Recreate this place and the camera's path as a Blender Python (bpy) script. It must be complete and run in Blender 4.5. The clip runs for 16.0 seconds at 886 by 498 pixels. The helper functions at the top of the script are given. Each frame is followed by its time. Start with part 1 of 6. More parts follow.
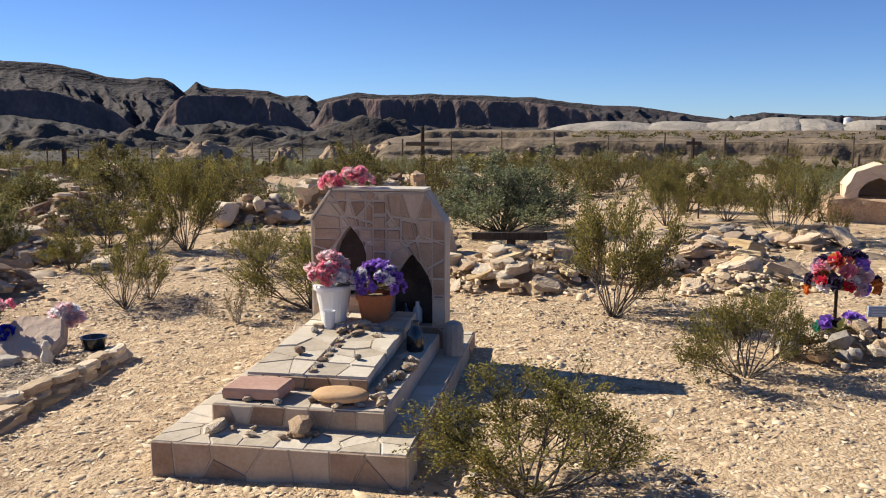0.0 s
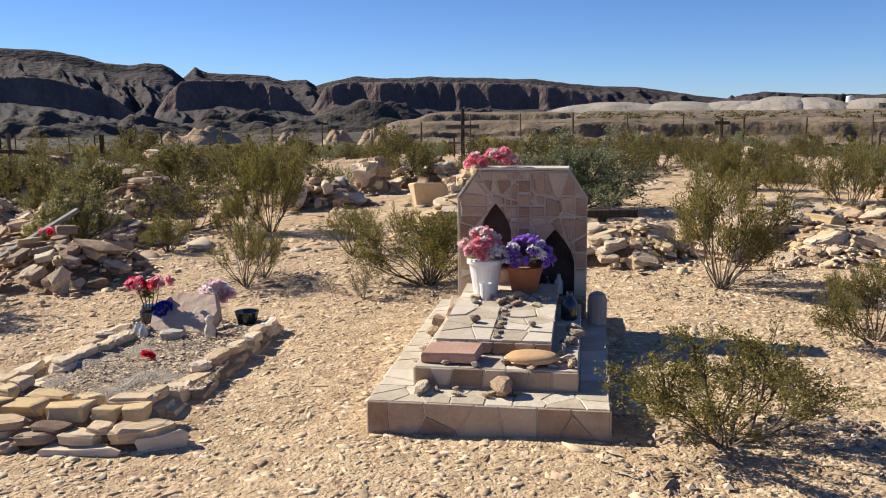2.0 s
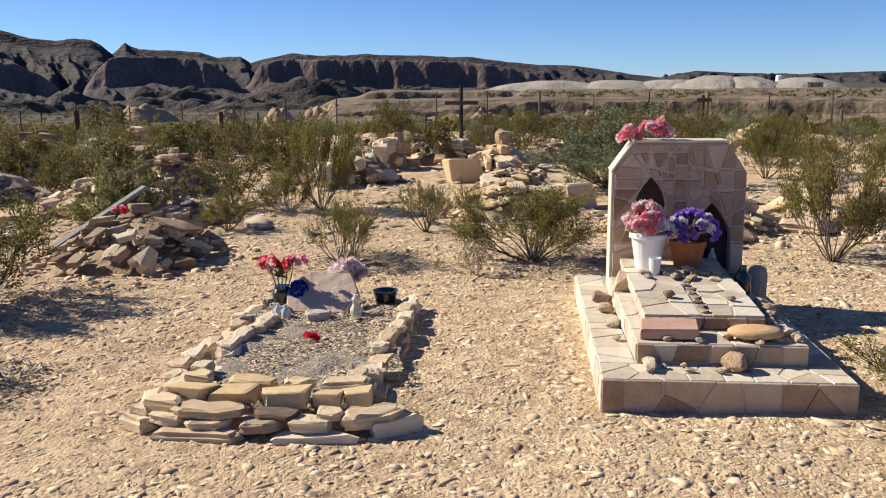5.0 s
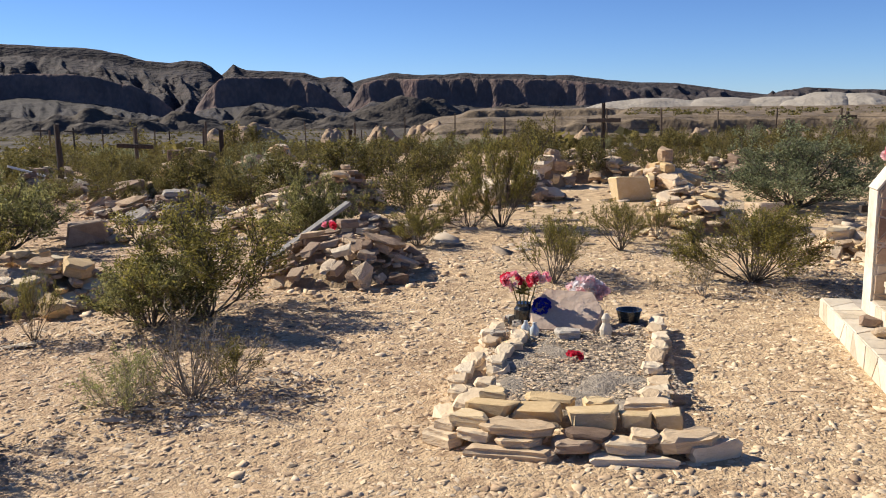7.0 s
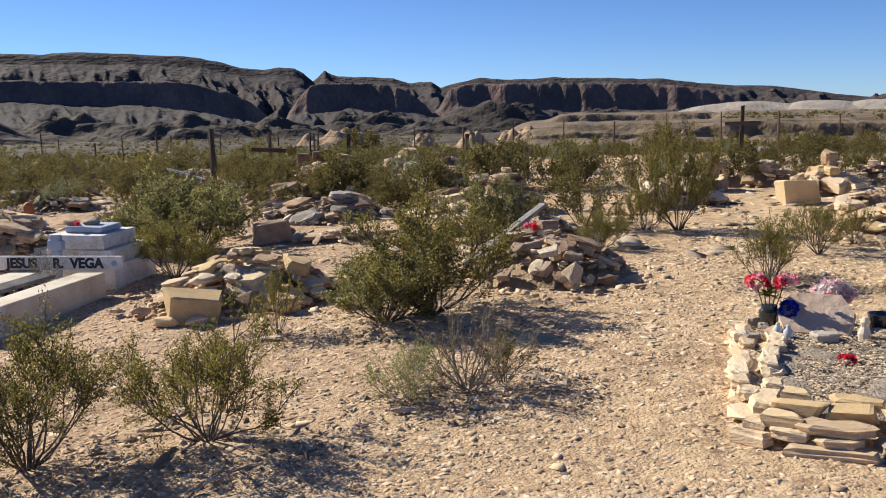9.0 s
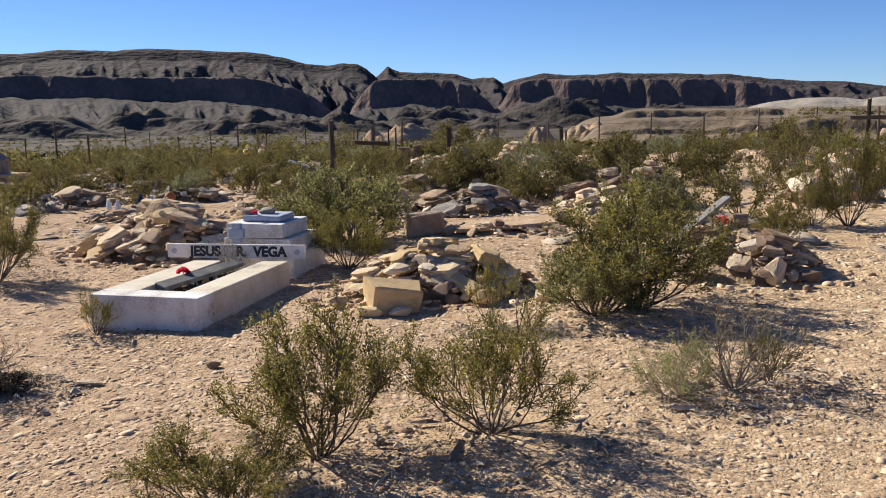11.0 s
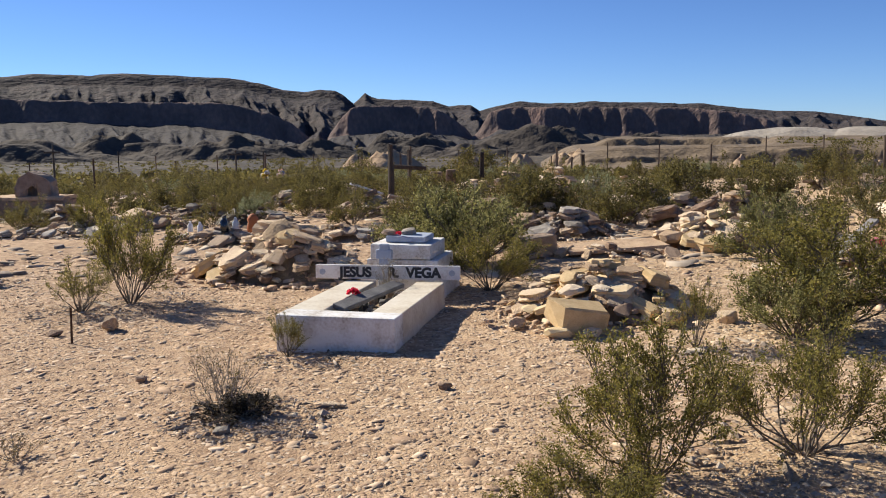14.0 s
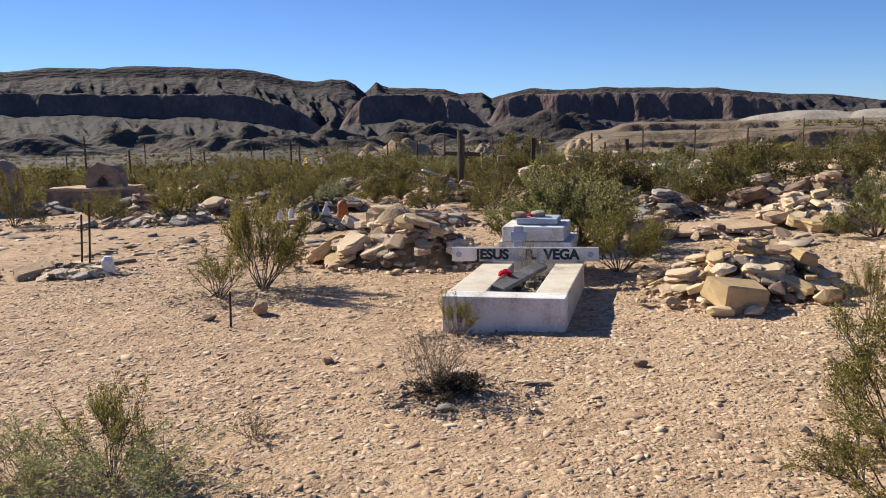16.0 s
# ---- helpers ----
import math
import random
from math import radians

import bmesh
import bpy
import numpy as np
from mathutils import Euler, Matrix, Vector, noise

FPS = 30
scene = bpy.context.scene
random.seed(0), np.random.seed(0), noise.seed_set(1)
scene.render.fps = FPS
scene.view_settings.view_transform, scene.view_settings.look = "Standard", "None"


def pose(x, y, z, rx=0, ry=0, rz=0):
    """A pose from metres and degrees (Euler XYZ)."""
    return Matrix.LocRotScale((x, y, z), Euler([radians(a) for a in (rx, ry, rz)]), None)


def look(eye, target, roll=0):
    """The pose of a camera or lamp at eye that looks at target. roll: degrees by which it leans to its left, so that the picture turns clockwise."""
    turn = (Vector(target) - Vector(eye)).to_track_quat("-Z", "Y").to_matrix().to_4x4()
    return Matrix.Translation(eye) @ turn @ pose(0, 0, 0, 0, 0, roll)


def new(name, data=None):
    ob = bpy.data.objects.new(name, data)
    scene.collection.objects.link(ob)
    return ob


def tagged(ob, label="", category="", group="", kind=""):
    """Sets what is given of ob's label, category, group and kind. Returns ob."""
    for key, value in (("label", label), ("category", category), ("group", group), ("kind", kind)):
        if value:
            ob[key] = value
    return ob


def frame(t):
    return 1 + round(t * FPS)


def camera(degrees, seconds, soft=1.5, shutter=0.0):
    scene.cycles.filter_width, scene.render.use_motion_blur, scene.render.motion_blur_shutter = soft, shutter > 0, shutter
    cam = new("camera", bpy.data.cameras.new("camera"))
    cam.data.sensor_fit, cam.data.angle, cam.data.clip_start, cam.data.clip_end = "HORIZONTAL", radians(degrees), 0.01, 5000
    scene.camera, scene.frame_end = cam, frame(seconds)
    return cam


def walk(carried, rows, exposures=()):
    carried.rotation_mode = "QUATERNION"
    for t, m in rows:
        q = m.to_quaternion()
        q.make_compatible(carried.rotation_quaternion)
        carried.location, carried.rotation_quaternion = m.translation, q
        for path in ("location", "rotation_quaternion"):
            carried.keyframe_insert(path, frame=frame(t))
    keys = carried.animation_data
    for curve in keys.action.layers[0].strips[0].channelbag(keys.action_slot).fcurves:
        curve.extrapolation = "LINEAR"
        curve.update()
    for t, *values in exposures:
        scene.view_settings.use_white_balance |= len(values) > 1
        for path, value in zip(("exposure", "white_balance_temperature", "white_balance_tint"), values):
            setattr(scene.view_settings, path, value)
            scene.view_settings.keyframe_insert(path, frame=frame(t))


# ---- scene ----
cam = camera(53.5, 16.0, soft=1.0)
METRES, EYE, TILT, LEAN, TURN = 8.3, 1.51, -8.3, 0.0, 0.0
ROWS = [
    (0.0, 0.0, 0.0, 0.0, 0.0, 0.0, -0.0),
    (0.5, -0.0261, -0.0161, -0.001, 1.09, 0.01, 0.36),
    (1.0, -0.0557, -0.0229, -0.0029, 2.45, 0.21, 0.77),
    (1.5, -0.0825, -0.0325, -0.0047, 2.15, -0.06, 0.91),
    (2.0, -0.1091, -0.0404, -0.0049, 0.08, -1.09, 0.64),
    (2.5, -0.1329, -0.0303, -0.0077, -1.57, -2.13, 1.26),
    (3.0, -0.1543, -0.0226, -0.0058, -3.0, -2.93, 1.65),
    (5.5, -0.3062, -0.0099, -0.0055, -3.94, -2.19, 1.04),
    (6.0, -0.334, -0.0019, -0.0056, -1.32, -1.66, 1.38),
    (6.5, -0.3607, 0.0025, -0.0046, 0.83, -1.33, 0.47),
    (7.0, -0.3919, -0.0067, -0.0045, 2.33, -1.29, 0.43),
    (7.5, -0.4175, -0.0074, -0.0063, 4.07, -1.15, 0.41),
    (8.0, -0.4503, -0.0069, -0.0067, 6.19, -1.24, -0.07),
    (8.5, -0.4838, -0.0168, -0.008, 7.57, -1.41, 0.08),
    (9.0, -0.5157, -0.0261, -0.008, 7.92, -0.97, -0.08),
    (9.5, -0.5518, -0.0213, -0.0101, 9.29, -0.96, -0.9),
    (10.0, -0.5835, -0.0218, -0.0104, 11.65, -1.3, -0.97),
    (12.5, -0.7483, -0.0424, -0.0181, 12.0, -1.16, -0.47),
    (13.0, -0.7768, -0.0398, -0.0161, 12.16, 0.23, -0.35),
    (13.5, -0.8073, -0.0514, -0.0191, 11.21, 0.77, -0.3),
    (14.0, -0.8396, -0.0581, -0.0218, 10.28, 0.47, -0.92),
    (14.5, -0.8728, -0.0612, -0.024, 10.44, 0.28, -0.91),
    (15.0, -0.9044, -0.0756, -0.0258, 9.9, 0.34, -0.51),
    (15.5, -0.9352, -0.0839, -0.027, 9.98, -0.19, -0.38),
    (16.0, -0.9703, -0.087, -0.0298, 11.11, -0.3, -0.25),
]
walk(cam, [(t, pose(0, 0, EYE, TILT, LEAN, TURN) @ pose(METRES * x, METRES * y, METRES * z, 90 + pitch, roll, yaw)) for t, x, y, z, yaw, pitch, roll in ROWS], exposures=[(0.0, 0.52), (16.0, 0.52)])

# ---- light ----
SUN_WAY = Vector((-0.91, 0.41, 0.0)).normalized()
SUN_ELEV = 34.0
world = bpy.data.worlds.new("world")
scene.world = world
world.use_nodes = True
wn, wl = world.node_tree.nodes, world.node_tree.links
wn.clear()
sky = wn.new("ShaderNodeTexSky")
sky.sky_type = "NISHITA"
sky.sun_disc = False
sky.sun_elevation = radians(SUN_ELEV)
sky.sun_rotation = math.atan2(SUN_WAY.x, SUN_WAY.y)
sky.altitude = 1500
sky.air_density = 0.75
sky.dust_density = 0.0
sky.ozone_density = 3.0
bg = wn.new("ShaderNodeBackground")
bg.inputs["Strength"].default_value = 0.066
wo = wn.new("ShaderNodeOutputWorld")
tint = wn.new("ShaderNodeMix")
tint.data_type, tint.blend_type = "RGBA", "MULTIPLY"
tint.inputs[0].default_value = 1.0
tint.inputs[7].default_value = (0.72, 0.925, 1.28, 1)
wl.new(sky.outputs[0], tint.inputs[6])
wl.new(tint.outputs[2], bg.inputs[0])
wl.new(bg.outputs[0], wo.inputs[0])
sun = new("sun", bpy.data.lights.new("sun", "SUN"))
sun.data.energy = 5.0
sun.data.angle = radians(0.53)
sun.data.color = (1.0, 0.93, 0.80)
sun_to = SUN_WAY * math.cos(radians(SUN_ELEV)) + Vector((0, 0, math.sin(radians(SUN_ELEV))))
sun.matrix_world = look(sun_to * 50, (0, 0, 0))


# ---- materials ----
def material(name, ramp, scale=6.0, rough=0.9, bump=0.3, bump_scale=40.0, per=0.0, fine=0.35, metal=0.0, spec=0.3, coord="Object", per_island=False, bump_dist=0.01, stretch=(1, 1, 1), soil=None):
    """Node material: two noise scales mixed through a colour ramp, with relief and a per-piece tint."""
    m = bpy.data.materials.new(name)
    m.use_nodes = True
    n, l = m.node_tree.nodes, m.node_tree.links
    b = n["Principled BSDF"]
    b.inputs["Roughness"].default_value = rough
    b.inputs["Metallic"].default_value = metal
    b.inputs["Specular IOR Level"].default_value = spec
    if coord == "World":
        src = n.new("ShaderNodeNewGeometry").outputs["Position"]
    else:
        src = n.new("ShaderNodeTexCoord").outputs["Object"]
    mp = n.new("ShaderNodeMapping")
    mp.inputs["Scale"].default_value = stretch
    l.new(src, mp.inputs[0])
    big = n.new("ShaderNodeTexNoise")
    big.inputs["Scale"].default_value = scale
    big.inputs["Detail"].default_value = 6
    small = n.new("ShaderNodeTexNoise")
    small.inputs["Scale"].default_value = scale * 9
    small.inputs["Detail"].default_value = 4
    l.new(mp.outputs[0], big.inputs["Vector"])
    l.new(mp.outputs[0], small.inputs["Vector"])
    mix = n.new("ShaderNodeMix")
    mix.inputs[0].default_value = fine
    l.new(big.outputs[0], mix.inputs[2])
    l.new(small.outputs[0], mix.inputs[3])
    value = mix.outputs[0]
    if per:
        rnd = n.new("ShaderNodeNewGeometry").outputs["Random Per Island"] if per_island else n.new("ShaderNodeObjectInfo").outputs["Random"]
        sub = n.new("ShaderNodeMath")
        sub.operation = "SUBTRACT"
        l.new(rnd, sub.inputs[0])
        sub.inputs[1].default_value = 0.5
        mul = n.new("ShaderNodeMath")
        mul.operation = "MULTIPLY_ADD"
        l.new(sub.outputs[0], mul.inputs[0])
        mul.inputs[1].default_value = per
        l.new(value, mul.inputs[2])
        value = mul.outputs[0]
    cr = n.new("ShaderNodeValToRGB")
    el = cr.color_ramp.elements
    while len(el) < len(ramp):
        el.new(0.5)
    for e, (p, c) in zip(el, ramp):
        e.position, e.color = p, (*c, 1)
    l.new(value, cr.inputs[0])
    colour = cr.outputs[0]
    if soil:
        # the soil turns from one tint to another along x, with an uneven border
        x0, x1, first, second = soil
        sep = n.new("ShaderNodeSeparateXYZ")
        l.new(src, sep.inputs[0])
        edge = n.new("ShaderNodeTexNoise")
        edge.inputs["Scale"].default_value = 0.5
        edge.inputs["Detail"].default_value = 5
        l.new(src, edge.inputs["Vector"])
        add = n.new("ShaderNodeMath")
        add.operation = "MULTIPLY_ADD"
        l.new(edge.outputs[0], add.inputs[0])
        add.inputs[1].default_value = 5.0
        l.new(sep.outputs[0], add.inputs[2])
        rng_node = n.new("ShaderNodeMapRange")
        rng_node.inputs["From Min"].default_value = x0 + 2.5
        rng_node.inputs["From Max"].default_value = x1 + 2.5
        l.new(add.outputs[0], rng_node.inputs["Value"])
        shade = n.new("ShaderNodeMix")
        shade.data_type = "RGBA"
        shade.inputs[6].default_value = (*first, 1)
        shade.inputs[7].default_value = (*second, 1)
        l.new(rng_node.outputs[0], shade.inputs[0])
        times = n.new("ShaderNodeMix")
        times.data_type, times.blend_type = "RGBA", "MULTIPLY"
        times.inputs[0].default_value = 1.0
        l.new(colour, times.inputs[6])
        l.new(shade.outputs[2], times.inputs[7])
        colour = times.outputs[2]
    l.new(colour, b.inputs["Base Color"])
    if bump:
        bn = n.new("ShaderNodeTexNoise")
        bn.inputs["Scale"].default_value = bump_scale
        bn.inputs["Detail"].default_value = 8
        l.new(mp.outputs[0], bn.inputs["Vector"])
        bu = n.new("ShaderNodeBump")
        bu.inputs["Strength"].default_value = bump
        bu.inputs["Distance"].default_value = bump_dist
        l.new(bn.outputs[0], bu.inputs["Height"])
        l.new(bu.outputs[0], b.inputs["Normal"])
    return m


def plain(name, rgb, rough=0.6, spec=0.4, dark=0.75, scale=30.0, metal=0.0, per=0.0, per_island=False):
    return material(name, [(0.3, tuple(c * dark for c in rgb)), (0.7, rgb)], scale, rough, 0.15, 80.0, spec=spec, metal=metal, per=per, per_island=per_island)


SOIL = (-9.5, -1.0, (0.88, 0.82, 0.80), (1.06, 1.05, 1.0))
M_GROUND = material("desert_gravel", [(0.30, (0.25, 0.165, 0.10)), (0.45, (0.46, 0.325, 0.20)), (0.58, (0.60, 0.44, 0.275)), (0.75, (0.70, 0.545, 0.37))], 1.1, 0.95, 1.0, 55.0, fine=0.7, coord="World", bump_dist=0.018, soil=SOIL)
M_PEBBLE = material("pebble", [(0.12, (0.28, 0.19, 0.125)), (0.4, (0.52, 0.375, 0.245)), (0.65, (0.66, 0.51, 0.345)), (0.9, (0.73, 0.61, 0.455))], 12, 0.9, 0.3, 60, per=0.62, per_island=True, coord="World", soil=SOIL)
M_LITTER = material("litter", [(0.2, (0.17, 0.13, 0.095)), (0.55, (0.35, 0.275, 0.205)), (0.85, (0.53, 0.435, 0.33))], 12, 0.95, 0.3, 60, per=0.9, per_island=True, coord="World")
M_LIME = material("limestone", [(0.12, (0.36, 0.235, 0.145)), (0.4, (0.60, 0.435, 0.275)), (0.65, (0.71, 0.555, 0.385)), (0.9, (0.77, 0.66, 0.50))], 5, 0.9, 0.8, 18, per=0.6, bump_dist=0.02, fine=0.5)
M_PALE = material("pale_limestone", [(0.12, (0.40, 0.27, 0.16)), (0.4, (0.59, 0.44, 0.28)), (0.65, (0.69, 0.55, 0.375)), (0.9, (0.76, 0.65, 0.49))], 4, 0.9, 0.4, 9, per=0.5, bump_dist=0.02, fine=0.5)
M_YELLOW = material("yellow_limestone", [(0.2, (0.50, 0.34, 0.17)), (0.5, (0.66, 0.49, 0.27)), (0.8, (0.74, 0.61, 0.42))], 6, 0.9, 0.5, 25, per=0.45, fine=0.5)
M_BROWN = material("brown_stone", [(0.15, (0.13, 0.085, 0.06)), (0.45, (0.28, 0.19, 0.13)), (0.8, (0.45, 0.34, 0.24))], 5, 0.9, 0.6, 24, per=0.55, fine=0.5)
M_GREY = material("grey_stone", [(0.2, (0.19, 0.165, 0.135)), (0.5, (0.35, 0.305, 0.25)), (0.85, (0.52, 0.465, 0.39))], 6, 0.88, 0.5, 30, per=0.5)
M_DIRT = material("packed_dirt", [(0.3, (0.24, 0.17, 0.105)), (0.7, (0.44, 0.32, 0.20))], 4, 0.95, 0.8, 30, coord="World", bump_dist=0.03)
M_GREYFILL = material("grey_gravel_fill", [(0.3, (0.19, 0.155, 0.12)), (0.6, (0.37, 0.31, 0.24)), (0.8, (0.50, 0.43, 0.34))], 14, 0.95, 1.0, 60, coord="World", bump_dist=0.02)
M_MORTAR = material("mortar", [(0.3, (0.40, 0.335, 0.265)), (0.7, (0.58, 0.50, 0.41))], 8, 0.95, 0.5, 50)
# Shade and sun put into colour: darker flagstone below, paler copy for sunlit faces
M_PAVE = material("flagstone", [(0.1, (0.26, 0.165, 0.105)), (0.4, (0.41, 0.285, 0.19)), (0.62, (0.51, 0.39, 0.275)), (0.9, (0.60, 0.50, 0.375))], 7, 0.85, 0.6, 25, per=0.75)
M_PAVESUN = material("sunlit_flagstone", [(0.1, (0.39, 0.32, 0.23)), (0.45, (0.57, 0.48, 0.36)), (0.75, (0.68, 0.60, 0.475))], 7, 0.85, 0.6, 25, per=0.5)
M_WHITE = material("whitewashed_concrete", [(0.32, (0.33, 0.27, 0.21)), (0.44, (0.62, 0.58, 0.53)), (0.56, (0.76, 0.745, 0.72)), (0.75, (0.81, 0.80, 0.78))], 5, 0.8, 0.4, 30)
M_CREAM = material("worn_cream_concrete", [(0.25, (0.45, 0.36, 0.26)), (0.5, (0.64, 0.57, 0.45)), (0.8, (0.76, 0.71, 0.62))], 5, 0.85, 0.4, 30)
M_DARKSTONE = material("dark_slate", [(0.2, (0.045, 0.045, 0.045)), (0.6, (0.12, 0.115, 0.11)), (0.85, (0.24, 0.225, 0.21))], 8, 0.8, 0.4, 30, per=0.5)
M_BLACK = plain("black_paint", (0.03, 0.03, 0.035), 0.5)
M_PINKSLAB = material("pink_sandstone", [(0.3, (0.40, 0.22, 0.155)), (0.7, (0.56, 0.36, 0.27))], 6, 0.85, 0.4, 35)
M_ORANGESLAB = material("orange_sandstone", [(0.3, (0.52, 0.29, 0.13)), (0.7, (0.68, 0.45, 0.25))], 6, 0.85, 0.4, 35)
M_WOOD = material("weathered_wood", [(0.3, (0.045, 0.032, 0.024)), (0.7, (0.13, 0.10, 0.075))], 10, 0.9, 0.6, 60, per=0.4, stretch=(6, 6, 0.6))
M_GREYWOOD = material("grey_board", [(0.3, (0.16, 0.145, 0.13)), (0.7, (0.36, 0.335, 0.31))], 10, 0.9, 0.5, 60, stretch=(1, 8, 8))
M_STEM = material("creosote_stem", [(0.3, (0.06, 0.045, 0.033)), (0.7, (0.19, 0.155, 0.12))], 20, 0.9, 0.2, 60)
M_DRYSTEM = material("dry_twig", [(0.3, (0.16, 0.13, 0.10)), (0.7, (0.40, 0.34, 0.27))], 20, 0.9, 0.2, 60)
M_IRON = material("rusty_iron", [(0.3, (0.04, 0.025, 0.018)), (0.7, (0.13, 0.075, 0.045))], 30, 0.7, 0.3, 90, metal=0.5)


def leafy(name, dark, light):
    m = material(name, [(0.15, dark), (0.85, light)], 3, 0.6, 0, 1, per=1.0, per_island=True, spec=0.25)
    n, l = m.node_tree.nodes, m.node_tree.links
    b = n["Principled BSDF"]
    ramp = next(x for x in n if x.type == "VALTORGB")
    tr = n.new("ShaderNodeBsdfTranslucent")
    l.new(ramp.outputs[0], tr.inputs[0])
    mx = n.new("ShaderNodeMixShader")
    mx.inputs[0].default_value = 0.5
    out = next(x for x in n if x.type == "OUTPUT_MATERIAL")
    l.new(b.outputs[0], mx.inputs[1])
    l.new(tr.outputs[0], mx.inputs[2])
    l.new(mx.outputs[0], out.inputs[0])
    return m


M_LEAF = leafy("creosote_leaf", (0.115, 0.102, 0.024), (0.325, 0.275, 0.072))
M_LEAFFAR = leafy("far_creosote_leaf", (0.075, 0.067, 0.021), (0.225, 0.185, 0.06))
M_LEAFGREEN = leafy("green_leaf", (0.12, 0.12, 0.04), (0.35, 0.32, 0.125))
M_LEAFBLUE = leafy("mesquite_leaf", (0.115, 0.13, 0.065), (0.32, 0.335, 0.185))
M_LEAFPALE = leafy("pale_feathery_leaf", (0.18, 0.185, 0.055), (0.43, 0.43, 0.17))
M_LEAFDEAD = leafy("dead_leaf", (0.028, 0.022, 0.015), (0.085, 0.068, 0.045))
M_LEAFDRY = leafy("dry_leaf", (0.10, 0.075, 0.03), (0.28, 0.21, 0.10))


def petal(name, rgb):
    return leafy(name, tuple(c * 0.75 for c in rgb), rgb)


M_PINK = petal("pink_petal", (0.96, 0.38, 0.47))
M_PALEPINK = petal("pale_pink_petal", (0.95, 0.70, 0.71))
M_WHITEPETAL = petal("white_petal", (0.93, 0.90, 0.91))
M_PURPLE = petal("purple_petal", (0.42, 0.22, 0.75))
M_RED = petal("red_petal", (0.80, 0.05, 0.10))
M_BLUE = petal("blue_petal", (0.03, 0.05, 0.55))
M_ORANGE = petal("orange_petal", (0.85, 0.30, 0.08))
M_TEAL = petal("teal_petal", (0.05, 0.35, 0.22))
M_DARKPETAL = petal("dark_petal", (0.06, 0.045, 0.09))
M_YELLOWPETAL = petal("yellow_petal", (0.8, 0.6, 0.08))
M_PLASTIC = plain("white_plastic", (0.80, 0.79, 0.77), 0.4, 0.5, 0.93)
M_TERRA = plain("terracotta", (0.47, 0.16, 0.06), 0.7, 0.3)
M_DARKGLASS = plain("dark_glass", (0.015, 0.018, 0.02), 0.12, 0.8)
M_GLASS = plain("candle_glass", (0.55, 0.58, 0.58), 0.15, 0.7, 0.9)
M_BLUEGREY = plain("blue_grey_paint", (0.42, 0.47, 0.56), 0.7)

# ---- shape helpers ----


def ground_z(x, y):
    return 0.02 * min(max(x, -14), 4) + 0.012 * min(max(y - 4, -6), 8) - 0.01 - 0.022 * min(max(math.hypot(x + 4, y - 4) - 13, 0), 32) - 0.034 * min(max(math.hypot(x + 4, y - 4) - 23, 0), 22)


def mesh_of(name, verts, faces, mat, smooth=False):
    me = bpy.data.meshes.new(name)
    me.from_pydata([tuple(v) for v in verts], [], faces)
    me.materials.append(mat)
    if smooth:
        me.polygons.foreach_set("use_smooth", [True] * len(me.polygons))
    me.update()
    return me


def mesh_bm(name, bm, mat, smooth=False):
    me = bpy.data.meshes.new(name)
    bmesh.ops.recalc_face_normals(bm, faces=bm.faces)
    bm.to_mesh(me)
    bm.free()
    me.materials.append(mat)
    if smooth:
        me.polygons.foreach_set("use_smooth", [True] * len(me.polygons))
    return me


def child(name, me, parent, m=None, label=""):
    ob = new(name, me)
    ob.parent = parent
    if m is not None:
        ob.matrix_basis = m
    if label:
        tagged(ob, label)
    return ob


def part(name, bm, mat, parent, label="", m=None, smooth=False):
    return child(name, mesh_bm(name, bm, mat, smooth), parent, m, label)


def thing(name, label, category, m, group="", kind=""):
    ob = new(name)
    ob.empty_display_size = 0.1
    ob.matrix_basis = m
    return tagged(ob, label, category, group, kind)


def srt(x, y, z, sx, sy, sz, rx=0, ry=0, rz=0):
    return pose(x, y, z, rx, ry, rz) @ Matrix.Diagonal((sx, sy, sz, 1))


def slab_bm(x0, y0, z0, x1, y1, z1, bevel=0.006, rough=0.0, seed=0):
    """A bevelled block with slightly uneven corners."""
    rng = random.Random(seed)
    bm = bmesh.new()
    bmesh.ops.create_cube(bm, size=1)
    for v in bm.verts:
        v.co = Vector(((x0, x1)[v.co.x > 0], (y0, y1)[v.co.y > 0], (z0, z1)[v.co.z > 0]))
        v.co += Vector([rng.uniform(-rough, rough) for _ in range(3)])
    if bevel:
        bmesh.ops.bevel(bm, geom=list(bm.edges), offset=bevel, segments=2, affect="EDGES", profile=0.5)
    return bm


def roughen(bm, amp, scale=3.0, cuts=5, seed=0):
    """Cut a block finer and wear its faces uneven."""
    bmesh.ops.subdivide_edges(bm, edges=[e for e in bm.edges if e.calc_length() > 0.06], cuts=cuts, use_grid_fill=True)
    for v in bm.verts:
        v.co += Vector(noise.noise_vector(v.co * scale + Vector((seed, 0, 0)))) * amp + Vector(noise.noise_vector(v.co * scale * 4 + Vector((0, seed, 0)))) * amp * 0.4
    return bm


def lathe_bm(profile, n=20):
    """A turned solid from (radius, height) pairs."""
    bm = bmesh.new()
    rings = []
    for r, z in profile:
        rings.append([bm.verts.new((r * math.cos(2 * math.pi * k / n), r * math.sin(2 * math.pi * k / n), z)) for k in range(n)])
    for a, b in zip(rings, rings[1:]):
        for k in range(n):
            bm.faces.new((a[k], a[(k + 1) % n], b[(k + 1) % n], b[k]))
    if profile[0][0] > 0.001:
        bm.faces.new(rings[0][::-1])
    if profile[-1][0] > 0.001:
        bm.faces.new(rings[-1])
    return bm


